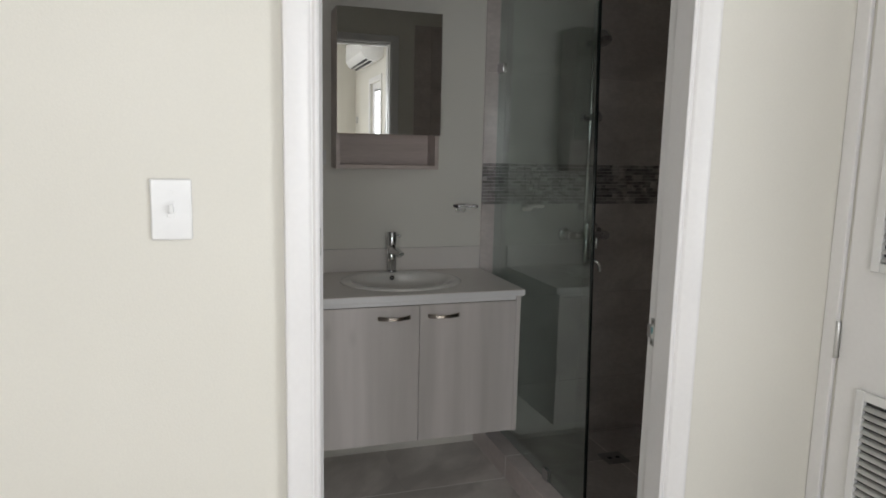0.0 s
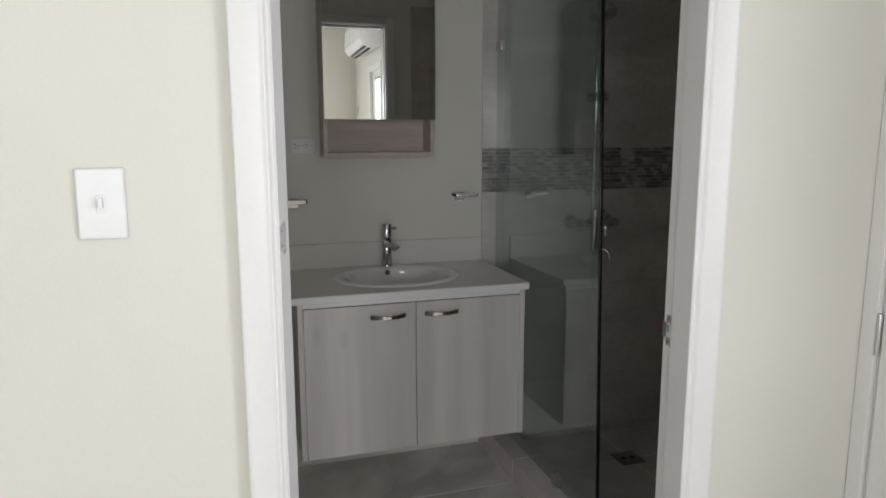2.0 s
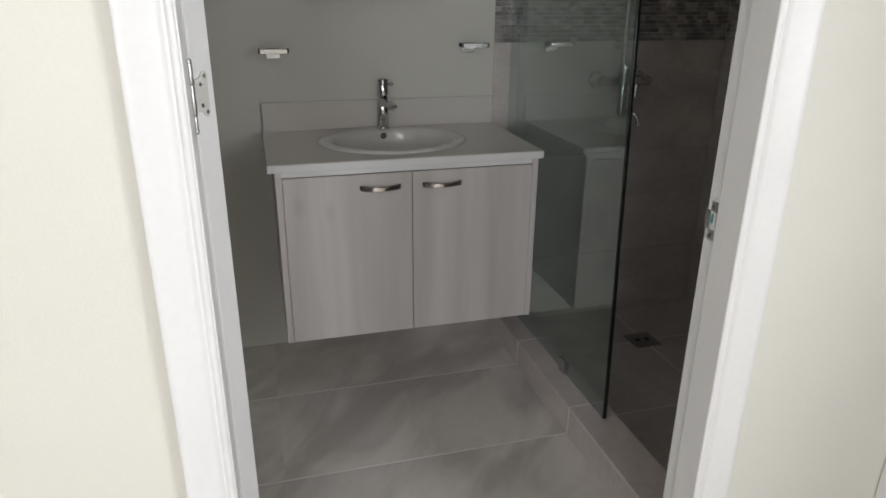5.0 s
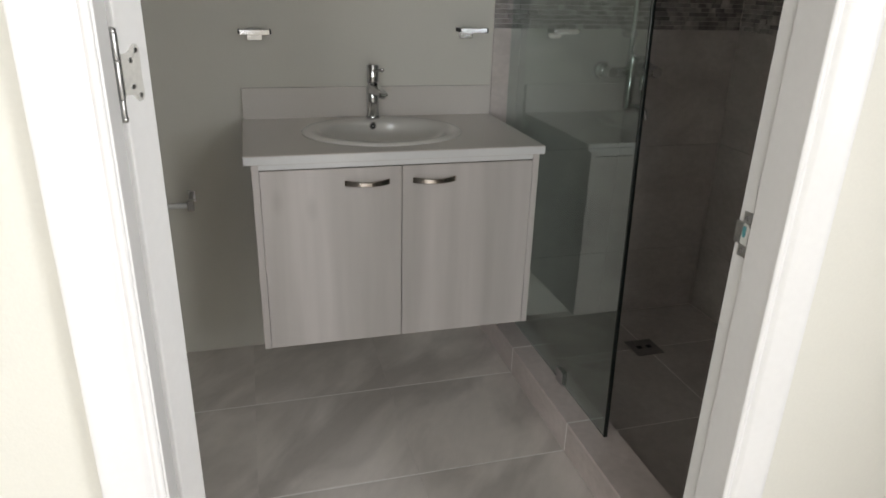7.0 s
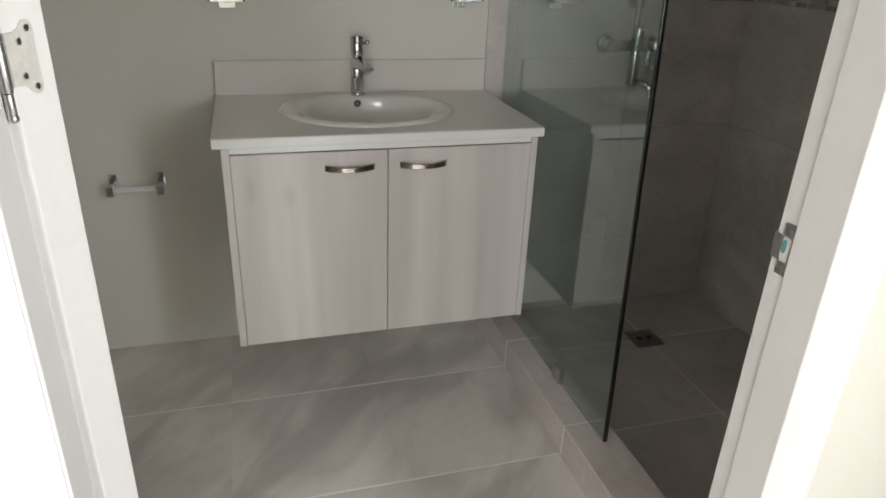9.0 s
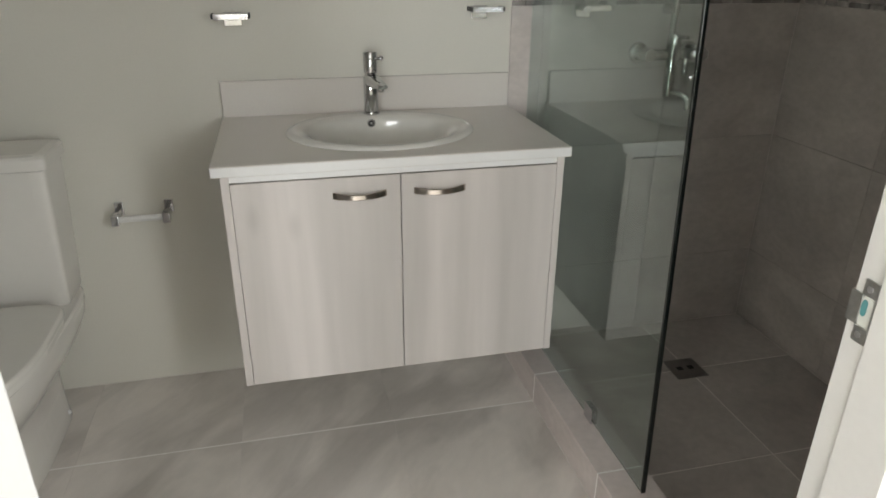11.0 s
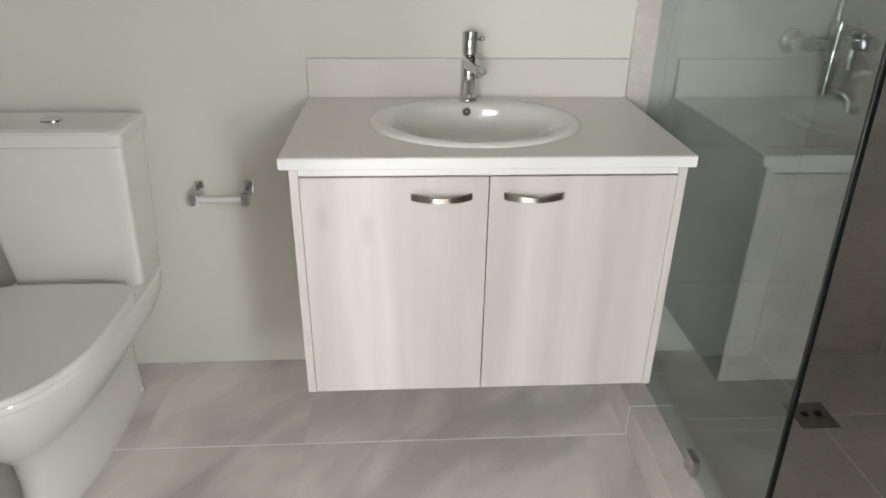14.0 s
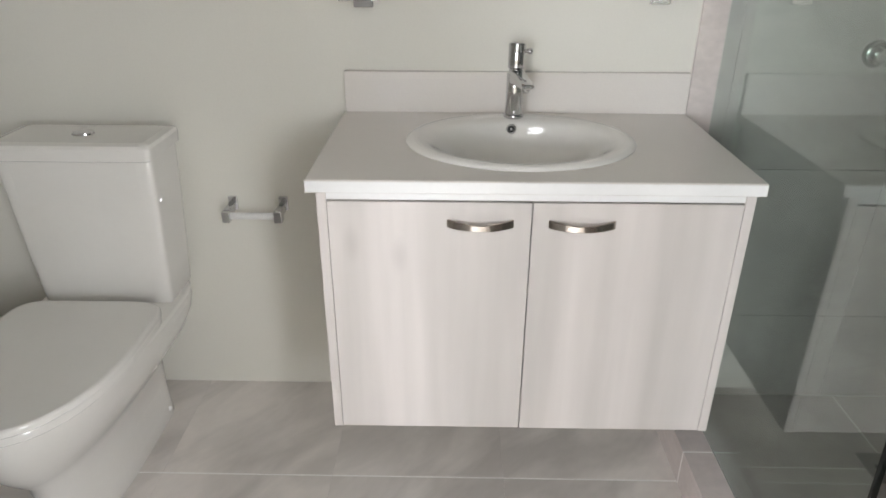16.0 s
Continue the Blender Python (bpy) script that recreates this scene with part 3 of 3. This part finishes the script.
waste = part("waste", rod((BX, IY - 0.020, CTZ1 - 0.085), (BX, IY - 0.020, CTZ1 - 0.0795), 0.027, bevel=0.002), CHROME, basin, "chrome waste plug")
oy, oz = IY + 0.1335, CTZ1 - 0.0095
at = Vector((BX - 0.009, oy - 0.0030, oz))
spokes = [2 * math.pi * k / 28 for k in range(28)]
bm = loft([[at + Vector(((0.0096 + 0.0021 * math.cos(q)) * math.cos(k), 0.0021 * math.sin(q), (0.0096 + 0.0021 * math.cos(q)) * math.sin(k))) for q in (2 * math.pi * m / 10 for m in range(10))] for k in spokes + spokes[:1]], caps=False)
bmesh.ops.remove_doubles(bm, verts=bm.verts, dist=1e-6)
ring = part("overflow_ring", bm, CHROME, basin, "chrome overflow ring")
part("overflow_hole", rod(at, at + Vector((0, -0.0010, 0)), 0.0088), DARK, ring, "dark overflow hole")
part("overflow_grid", rod(at + Vector((0, -0.0008, 0)), at + Vector((0, -0.0018, 0)), 0.0030, seg=8), STEEL, ring)

# mixer tap
FX, FY, FZ = 0.648, 2.752, CTZ1 + 0.0085
tap = thing("basin_tap", (FX, FY, FZ), "chrome single-lever basin mixer tap", "tap")
part("base_ring", rod((FX, FY, FZ - 0.001), (FX, FY, FZ + 0.007), 0.0235, bevel=0.002), CHROME, tap)
part("tap_body", rod((FX, FY, FZ + 0.006), (FX, FY, FZ + 0.100), 0.0200, 0.0195, bevel=0.001), CHROME, tap)
d = Vector((0.024, -0.088, 0.0)).normalized()
side = d.cross(Vector((0, 0, 1))).normalized()
rings = []
for s, w, h, z in ((0.0, 0.0175, 0.0200, 0.092), (0.025, 0.0170, 0.0170, 0.093), (0.052, 0.0160, 0.0120, 0.090), (0.078, 0.0150, 0.0075, 0.0865), (0.084, 0.0135, 0.0055, 0.0855)):
    q = Vector((FX, FY, FZ + z)) + d * s
    rings.append([q + side * (w * math.copysign(abs(math.cos(k)) ** 0.6, math.cos(k))) + Vector((0, 0, h * math.copysign(abs(math.sin(k)) ** 0.6, math.sin(k)))) for k in (2 * math.pi * j / 28 for j in range(28))])
spout = part("spout", loft(rings), CHROME, tap)
tip = Vector((FX, FY, FZ + 0.083)) + d * 0.068
part("aerator", rod(tip, tip - Vector((0, 0, 0.011)), 0.0100, bevel=0.001), CHROME, spout)
part("collar", rod((FX, FY, FZ + 0.099), (FX + 0.001, FY - 0.002, FZ + 0.114), 0.0165, 0.0155), CHROME, tap)
head = part("lever_head", rod((FX, FY - 0.006, FZ + 0.112), (FX + 0.002, FY + 0.002, FZ + 0.167), 0.0185, 0.0195, bevel=0.003), CHROME, tap)
part("lever", rod((FX + 0.004, FY - 0.005, FZ + 0.149), (FX + 0.027, FY - 0.020, FZ + 0.153), 0.0040), CHROME, head)
part("lever_tip", ball((FX + 0.028, FY - 0.0205, FZ + 0.153), 0.0066), CHROME, head)

# ---- mirror cabinet ----
M0, M1, MF, MZ0, MZM, MZ1 = 0.410, 0.836, 2.713, 1.267, 1.404, 1.886
cabinet = thing("mirror_cabinet", (0.623, BACK, MZ0), "taupe wood bathroom cabinet with mirror door and open shelf", "mirror cabinet")
part("side_panel", box(M0, MF + 0.006, MZ0, M0 + 0.016, BACK - 0.001, MZ1, 0.0008), TAUPE_OAK, cabinet)
part("side_panel", box(M1 - 0.016, MF + 0.006, MZ0, M1, BACK - 0.001, MZ1, 0.0008), TAUPE_OAK, cabinet)
part("bottom_panel", box(M0 + 0.016, MF + 0.006, MZ0, M1 - 0.016, BACK - 0.001, MZ0 + 0.016, 0.0008), TAUPE_OAK, cabinet)
part("top_panel", box(M0 + 0.016, MF + 0.006, MZ1 - 0.016, M1 - 0.016, BACK - 0.001, MZ1, 0.0008), TAUPE_OAK, cabinet)
part("middle_shelf", box(M0 + 0.016, MF + 0.008, MZM + 0.002, M1 - 0.016, BACK - 0.013, MZM + 0.018, 0.0008), TAUPE_OAK, cabinet)
part("back_panel", box(M0 + 0.016, BACK - 0.013, MZ0 + 0.016, M1 - 0.016, BACK - 0.001, MZ1 - 0.016), TAUPE_OAK, cabinet)
AJAR = Matrix.Rotation(radians(-0.32), 3, "Z")


def ajar(bm):
    """Turns a piece of the mirror door, which stands slightly open, about its hinge edge."""
    bmesh.ops.rotate(bm, verts=bm.verts, cent=(M0, MF, 0), matrix=AJAR)
    return bm


mdoor = part("door", ajar(box(M0, MF - 0.008, MZM, M1, MF + 0.005, MZ1, 0.0006)), TAUPE_OAK, cabinet)
part("mirror", ajar(box(M0 + 0.0015, MF - 0.013, MZM + 0.0015, M1 - 0.0015, MF - 0.0085, MZ1 - 0.0015, 0.0006)), MIRROR, mdoor, "frameless silvered mirror")

# power outlet
outlet = thing("power_outlet", (0.352, BACK, 1.308), "white double power outlet beside the mirror cabinet", "power outlet")
part("face_plate", box(0.299, BACK - 0.006, 1.277, 0.388, BACK, 1.339, 0.003, 3), PLATE, outlet)
for x in (0.322, 0.365):
    socket = part("socket", box(x - 0.0165, BACK - 0.0085, 1.295, x + 0.0165, BACK - 0.0055, 1.321, 0.002), PLATE, outlet)
    for dx, dz, h in ((-0.007, 0.005, 0.004), (-0.007, -0.005, 0.003), (0.008, 0, 0.0025)):
        part("slot", box(x + dx - h, BACK - 0.0092, 1.308 + dz - 0.0012, x + dx + h, BACK - 0.008, 1.308 + dz + 0.0012), DARK, socket)
part("screw", rod((0.3435, BACK - 0.0075, 1.308), (0.3435, BACK - 0.0055, 1.308), 0.003, seg=12), STEEL, outlet)


def wall_holder(x, z, label):
    """A square wall plate, short arm and flat chrome ledge."""
    h = thing("soap_holder", (x, BACK, z), label, "soap holder", "soap holders over the vanity")
    part("wall_plate", box(x - 0.023, BACK - 0.009, z - 0.031, x + 0.023, BACK, z + 0.004, 0.0015), CHROME, h)
    part("arm", box(x - 0.012, BACK - 0.05, z - 0.014, x + 0.012, BACK - 0.008, z - 0.004, 0.001), CHROME, h)
    part("ledge", box(x - 0.043, BACK - 0.098, z - 0.003, x + 0.043, BACK - 0.046, z + 0.004, 0.0012), CHROME, h)
    part("ledge_lip", box(x - 0.043, BACK - 0.100, z - 0.008, x + 0.043, BACK - 0.0975, z + 0.006, 0.0008), CHROME, h)
    for s in (-1, 1):
        part("end_cap", box(x + s * 0.0455 - 0.0025, BACK - 0.0995, z - 0.006, x + s * 0.0455 + 0.0025, BACK - 0.05, z + 0.006, 0.0008), DARK, h, "black end cap")
    return h


wall_holder(0.297, 1.100, "small chrome soap holder on the wall beneath the outlet")
wall_holder(0.978, 1.110, "small chrome soap holder on the wall beside the shower")

# toilet paper holder
TX0, TX1, TZ = -0.072, 0.062, 0.575
holder = thing("toilet_paper_holder", (0.0, BACK, TZ), "empty chrome toilet paper holder with white roller", "paper holder")
for x in (TX0, TX1):
    post = part("wall_plate", box(x - 0.012, BACK - 0.007, TZ - 0.016, x + 0.012, BACK, TZ + 0.022, 0.0015), CHROME, holder)
    part("arm", box(x - 0.008, BACK - 0.062, TZ - 0.014, x + 0.008, BACK - 0.007, TZ + 0.008, 0.0015), CHROME, holder)
    part("end_block", box(x - 0.010, BACK - 0.076, TZ - 0.024, x + 0.010, BACK - 0.050, TZ + 0.006, 0.0015), CHROME, holder)
bar = part("roller", rod((TX0 + 0.01, BACK - 0.063, TZ - 0.009), (TX1 - 0.01, BACK - 0.063, TZ - 0.009), 0.0088, bevel=0.001), ROLLER, holder, "white plastic roller")

# ---- toilet ----
WX = -0.351


def d_ring(yb, yf, half, z, back=4.5, taper=0.0, count=72):
    """A closed outline, rounded at the front (yf) and nearly square at the back (yb)."""
    ring, cy = [], yb - min(0.17, 0.42 * (yb - yf))
    for i in range(count):
        t = 2 * math.pi * i / count
        c, s = math.cos(t), math.sin(t)
        p = back if s > 0 else 2.25
        wide = half * (1 - taper * max(0.0, s) ** 1.5)
        ring.append((WX + wide * math.copysign(abs(c) ** (2 / p), c), cy + ((yb - cy) if s > 0 else (cy - yf)) * math.copysign(abs(s) ** (2 / p), s), z))
    return ring


def r_ring(y0, y1, half, z, power=16.0, count=72):
    return oval(WX, (y0 + y1) / 2, z, half, (y1 - y0) / 2, power, count)


toilet = thing("toilet", (WX, 2.5, 0), "off-white ceramic one-piece toilet with closed lid", "toilet")
rings = [d_ring(2.712, 2.215, 0.080, 0.0, 9), d_ring(2.715, 2.212, 0.082, 0.006, 9), d_ring(2.712, 2.220, 0.080, 0.05, 8), d_ring(2.712, 2.226, 0.079, 0.12, 7), d_ring(2.718, 2.218, 0.083, 0.18, 6),
         d_ring(2.730, 2.182, 0.104, 0.220, 5), d_ring(2.755, 2.155, 0.136, 0.258, 4), d_ring(2.785, 2.136, 0.161, 0.295, 3.5), d_ring(2.81, 2.122, 0.175, 0.332, 3.2), d_ring(2.815, 2.116, 0.179, 0.362, 3.2), d_ring(2.815, 2.115, 0.179, 0.379, 3.2), d_ring(2.813, 2.12, 0.174, 0.385, 3.2)]
part("bowl", loft(rings), CERAMIC, toilet)
seat = [d_ring(2.585, 2.112, 0.174, 0.386, 8, 0.10), d_ring(2.586, 2.109, 0.177, 0.389, 8, 0.10), d_ring(2.586, 2.109, 0.177, 0.401, 8, 0.10), d_ring(2.585, 2.112, 0.174, 0.405, 8, 0.10)]
part("seat", loft(seat), CERAMIC, toilet)
lid = [d_ring(2.583, 2.108, 0.177, 0.4065, 8, 0.10), d_ring(2.584, 2.104, 0.181, 0.410, 8, 0.10), d_ring(2.584, 2.104, 0.181, 0.419, 8, 0.10), d_ring(2.583, 2.106, 0.1795, 0.4225, 8, 0.10), d_ring(2.579, 2.110, 0.175, 0.4245, 8, 0.10)]
part("seat_lid", loft(lid), CERAMIC, toilet, "smooth closed plastic lid")
tank = [r_ring(2.642, 2.782, 0.157, 0.384), r_ring(2.638, 2.783, 0.160, 0.390), r_ring(2.634, 2.784, 0.165, 0.47), r_ring(2.626, 2.786, 0.174, 0.62), r_ring(2.622, 2.787, 0.180, 0.755), r_ring(2.624, 2.786, 0.178, 0.760)]
part("cistern", loft(tank), CERAMIC, toilet)
tlid = [r_ring(2.612, 2.791, 0.182, 0.7615), r_ring(2.607, 2.793, 0.188, 0.765), r_ring(2.606, 2.794, 0.190, 0.792), r_ring(2.612, 2.791, 0.185, 0.799), r_ring(2.63, 2.776, 0.168, 0.802)]
clid = part("cistern_lid", loft(tlid), CERAMIC, toilet)
button = part("flush_button", loft([oval(WX, 2.70, 0.8015, 0.025, 0.021), oval(WX, 2.70, 0.806, 0.024, 0.020), oval(WX, 2.70, 0.8075, 0.020, 0.016)]), CHROME, clid, "oval chrome flush button")
for x in (WX + 0.079, WX - 0.079):
    part("bolt_cap", ball((x, 2.668, 0.03), 0.008), PLATE, toilet)

# ---- shower ----
GX = 1.143


def leaning(x0, y0, x1, y1, square):
    """A sheet from the kerb to 2.1 m whose free edge is out of plumb; square: its other edge stands upright."""
    lean = 0.045 * 2.0
    rings = []
    for z, s in ((0.1035, 0.0), (2.10, lean)):
        far = y1 if square else y1 + s
        rings.append([(x0, y0 + s, z), (x1, y0 + s, z), (x1, far, z), (x0, far, z)])
    return loft(rings)


screen = thing("shower_screen", (GX, 2.39, 0.1), "frameless clear glass shower screen fixed by chrome clips", "shower screen")
pane = part("pane", leaning(GX - 0.0045, 1.9385, GX + 0.0045, 2.8325, True), SCREEN_GLASS, screen)
pane.visible_shadow = False
part("polished_edge", leaning(GX - 0.005, 1.933, GX + 0.005, 1.938, False), RUBBER, screen, "dark polished glass edge")
for y0, y1, z0, z1 in ((2.765, 2.8305, 1.683, 1.722), (2.195, 2.240, 0.1005, 0.146), (2.785, 2.8305, 0.42, 0.468)):
    part("clip", box(GX - 0.012, y0, z0, GX + 0.012, y1, z1, 0.0012), CHROME, screen, "square chrome glass clip")

SY = 2.832  # face of the shower's tiles
mixer = thing("shower_mixer", (1.59, SY, 0.97), "chrome wall-mounted bath and shower mixer", "shower mixer")
MZ, MY = 0.972, SY - 0.062
for x in (1.502, 1.672):
    flange = part("flange", rod((x, SY, MZ), (x, SY - 0.012, MZ), 0.033, 0.026, bevel=0.002), CHROME, mixer)
    part("union", rod((x, SY - 0.010, MZ), (x, MY, MZ), 0.015, bevel=0.001), CHROME, flange)
    part("union_nut", rod((x, MY + 0.022, MZ), (x, MY - 0.018, MZ), 0.021, seg=6, bevel=0.002), CHROME, flange)
part("valve_body", rod((1.490, MY, MZ), (1.684, MY, MZ), 0.0165, bevel=0.003), CHROME, mixer)
part("cartridge", rod((1.580, MY - 0.004, MZ - 0.012), (1.580, MY - 0.010, MZ + 0.062), 0.023, 0.020, bevel=0.003), CHROME, mixer)
part("lever", box(1.573, MY - 0.075, MZ + 0.052, 1.589, MY - 0.008, MZ + 0.062, 0.003), CHROME, mixer)
part("outlet_column", rod((1.580, MY - 0.006, MZ), (1.580, MY - 0.006, MZ - 0.125), 0.0165, bevel=0.002), CHROME, mixer)
part("diverter", rod((1.627, MY - 0.008, MZ - 0.01), (1.627, MY - 0.008, MZ - 0.062), 0.010, bevel=0.002), CHROME, mixer)
part("bath_spout", tube([(1.580, MY - 0.006, MZ - 0.112), (1.592, MY - 0.025, MZ - 0.112), (1.612, MY - 0.045, MZ - 0.116), (1.624, MY - 0.052, MZ - 0.132), (1.626, MY - 0.053, MZ - 0.160)], 0.0085), CHROME, mixer)

rail = thing("shower_rail", (1.585, SY, 1.09), "chrome shower riser rail with sliding hand shower", "shower rail")
RX, RY = 1.580, SY - 0.050
part("rail_bar", rod((RX, RY, 1.03), (RX, RY, 2.13), 0.0095, bevel=0.001), CHROME, rail)
for z in (1.10, 1.84, 2.10):
    part("bracket", rod((RX, SY, z), (RX, RY - 0.008, z), 0.016, 0.014, bevel=0.002), CHROME, rail)
slider = part("slider", rod((RX - 0.045, RY - 0.002, 1.508), (RX + 0.045, RY - 0.002, 1.508), 0.0165, bevel=0.003), CHROME, rail)
part("slider_cradle", rod((RX, RY - 0.005, 1.508), (RX, RY - 0.055, 1.518), 0.017, bevel=0.003), CHROME, slider)
hand = part("hand_shower", rod((RX, RY - 0.012, 1.838), (RX, RY - 0.055, 1.850), 0.013, bevel=0.002), CHROME, rail)
part("spray_head", rod((RX - 0.002, RY - 0.050, 1.866), (RX - 0.002, RY - 0.072, 1.832), 0.034, 0.038, bevel=0.004), CHROME, hand)

drain = thing("floor_drain", (1.642, 2.533, -0.02), "small square steel floor drain in the shower", "floor drain")
part("drain_frame", box(1.587, 2.480, -0.0198, 1.697, 2.586, -0.0165, 0.001), DRAIN_STEEL, drain)
for x in (1.622, 1.662):
    part("slot", box(x - 0.010, 2.524, -0.0168, x + 0.010, 2.544, -0.0158, 0.0004), DARK, drain)

# ---- tiles: floor, kerb, shower ----
def tile_mesh(w, d, h, mat, edge=0.0012):
    """One tile with eased upper edges; x by y by z, its corner at the origin."""
    bm = bmesh.new()
    rings = [[(0, 0, 0), (w, 0, 0), (w, d, 0), (0, d, 0)], [(0, 0, h - edge), (w, 0, h - edge), (w, d, h - edge), (0, d, h - edge)],
             [(edge, edge, h), (w - edge, edge, h), (w - edge, d - edge, h), (edge, d - edge, h)]]
    loft(rings, bm=bm)
    return finish(bm, mat, "tile", smooth=False)


TILES = {}


def tile(parent, at, size, mat, turn=(0, 0, 0), name="tile"):
    key = (*[round(s, 4) for s in size], mat.name)
    if key not in TILES:
        TILES[key] = tile_mesh(*size, mat, 0.0004)
    ob = new(name, TILES[key])
    ob.parent = parent
    ob.matrix_basis = pose(*at, *turn)
    return ob


def spans(lo, hi, start, step):
    """Cuts lo..hi at start + k * step."""
    cuts = [lo] + sorted(c for c in (start + k * step for k in range(-12, 13)) if lo + 0.03 < c < hi - 0.03) + [hi]
    return list(zip(cuts, cuts[1:]))


KERB0, KERB1, KERBZ = 1.070, 1.192, 0.099
PITCH = 0.430
floor = solid("floor", box(LEFT, 1.270, -0.05, KERB0, BACK, -0.0008), GROUT, "grey porcelain tiled bathroom floor with pale grout", "floor")
for y0, y1 in spans(1.271, BACK, 2.458, PITCH):
    for x0, x1 in spans(LEFT, KERB0, 0.642, PITCH - 0.0025):
        tile(floor, (x0 + 0.0001, y0 + 0.0025, -0.012), (x1 - x0 - 0.0002, y1 - y0 - 0.0050, 0.012), FLOOR_TILE)

kerb = solid("shower_kerb", box(KERB0 + 0.0007, FRONT, -0.05, KERB1 - 0.0014, BACK, KERBZ - 0.0007), GROUT, "taupe tiled kerb at the edge of the shower", "kerb")
for y0, y1 in spans(FRONT, BACK - 0.004, 2.452, PITCH):
    length = y1 - y0 - 0.0050
    tile(kerb, (KERB0, y0 + 0.0025, KERBZ - 0.010), (KERB1 - KERB0, length, 0.010), KERB_TILE)
    tile(kerb, (KERB0 + 0.0085, y0 + 0.0025, 0.0), (KERBZ - 0.0105, length, 0.0085), KERB_TILE, (0, -90, 0))
    tile(kerb, (KERB1 - 0.0085, y0 + 0.0025, KERBZ - 0.0105), (KERBZ + 0.0095, length, 0.0085), KERB_TILE, (0, 90, 0))

shower_floor = solid("floor_shower", box(KERB1 - 0.008, FRONT, -0.08, SHOWER, BACK, -0.0208), BROWN_GROUT, "taupe porcelain tiled shower floor", "floor")
for y0, y1 in spans(FRONT, BACK - 0.008, 2.531, PITCH):
    for x0, x1 in spans(KERB1, SHOWER - 0.008, 1.650, PITCH):
        tile(shower_floor, (x0 + 0.0020, y0 + 0.0020, -0.032), (x1 - x0 - 0.0040, y1 - y0 - 0.0040, 0.012), BROWN_TILE)

T0, T1, TTOP = 1.112, 1.296, 2.08    # mosaic band and top of the tiling
ROWS_Z = [(-0.02, 0.255), (0.255, 0.685), (0.685, T0), (T1, 1.688), (1.688, TTOP)]
bed_n = solid("wall_tiling_north", box(1.0765, SY + 0.0045, -0.02, SHOWER - 0.0005, BACK - 0.0005, TTOP), BROWN_GROUT, "taupe tiles with a mosaic band on the shower's back wall", "wall tiles")
bed_e = solid("wall_tiling_east", box(SHOWER - 0.0035, FRONT + 0.001, -0.02, SHOWER - 0.0006, SY + 0.004, TTOP), BROWN_GROUT, "taupe tiles with a mosaic band on the shower's end wall", "wall tiles")
bed_s = solid("wall_tiling_south", box(1.0765, FRONT + 0.0005, -0.02, SHOWER - 0.004, FRONT + 0.0035, TTOP), BROWN_GROUT, "taupe tiles with a mosaic band on the shower's near wall", "wall tiles")
for z0, z1 in ROWS_Z:
    for x0, x1 in spans(1.0765, SHOWER - 0.008, 1.612, PITCH):
        tile(bed_n, (x0 + 0.0005, BACK - 0.0005, z0 + 0.0005), (x1 - x0 - 0.001, z1 - z0 - 0.001, BACK - SY - 0.0005), BROWN_TILE, (90, 0, 0))
        tile(bed_s, (x1 - 0.0005, FRONT + 0.0005, z0 + 0.0005), (x1 - x0 - 0.001, z1 - z0 - 0.001, 0.0075), BROWN_TILE, (90, 0, 180))
    for y0, y1 in spans(FRONT + 0.008, SY, 2.40, PITCH):
        tile(bed_e, (SHOWER - 0.0005, y1 - 0.0005, z0 + 0.0005), (y1 - y0 - 0.001, z1 - z0 - 0.001, 0.0075), BROWN_TILE, (90, 0, 270))

# mosaic band: small stone sticks in staggered courses
rnd = random.Random(5)
COURSE = (T1 - T0) / 12
STICKS = {}


def stick(length, depth):
    key = (length, depth)
    if key not in STICKS:
        STICKS[key] = tile_mesh(length - 0.0012, COURSE - 0.0012, depth, MOSAIC, 0.0008)
    return STICKS[key]


def course(start, end):
    x = start
    while x < end - 0.004:
        w = min(rnd.choice((0.024, 0.032, 0.040, 0.048)), end - x)
        w = round(w, 3)
        yield x, w
        x += w


rest = bmesh.new()


def joined_stick(m, w, depth):
    e = 0.0008
    h = COURSE - 0.0012
    loft([[m @ Vector(p) for p in ring] for ring in ([(0, 0, 0), (w, 0, 0), (w, h, 0), (0, h, 0)], [(0, 0, depth - e), (w, 0, depth - e), (w, h, depth - e), (0, h, depth - e)],
                                                    [(e, e, depth), (w - e, e, depth), (w - e, h - e, depth), (e, h - e, depth)])], bm=rest)


for row in range(12):
    z = T0 + row * COURSE + 0.0006
    for x, w in course(1.0775, SHOWER - 0.009):
        depth = rnd.choice((0.006, 0.0075, 0.009))
        if x < 1.72:
            ob = new("mosaic_stick", stick(w, depth))
            ob.parent = bed_n
            ob.matrix_basis = pose(x, BACK - 0.0022, z, 90, 0, 0)
        else:
            joined_stick(pose(x, BACK - 0.0022, z, 90, 0, 0), w - 0.0012, depth)
    for y, w in course(FRONT + 0.009, SY - 0.001):
        joined_stick(pose(SHOWER - 0.0008, y + w, z, 90, 0, 270), w - 0.0012, rnd.choice((0.0055, 0.007, 0.0085)))
    for x, w in course(1.0775, SHOWER - 0.009):
        joined_stick(pose(x + w, FRONT + 0.0008, z, 90, 0, 180), w - 0.0012, rnd.choice((0.0055, 0.007, 0.0085)))
sticks = new("mosaic_band", finish(rest, MOSAIC, "mosaic_band", smooth=False))
sticks.parent = bed_e
tagged(sticks, "rows of small dark stone mosaic sticks", kind="stuff")
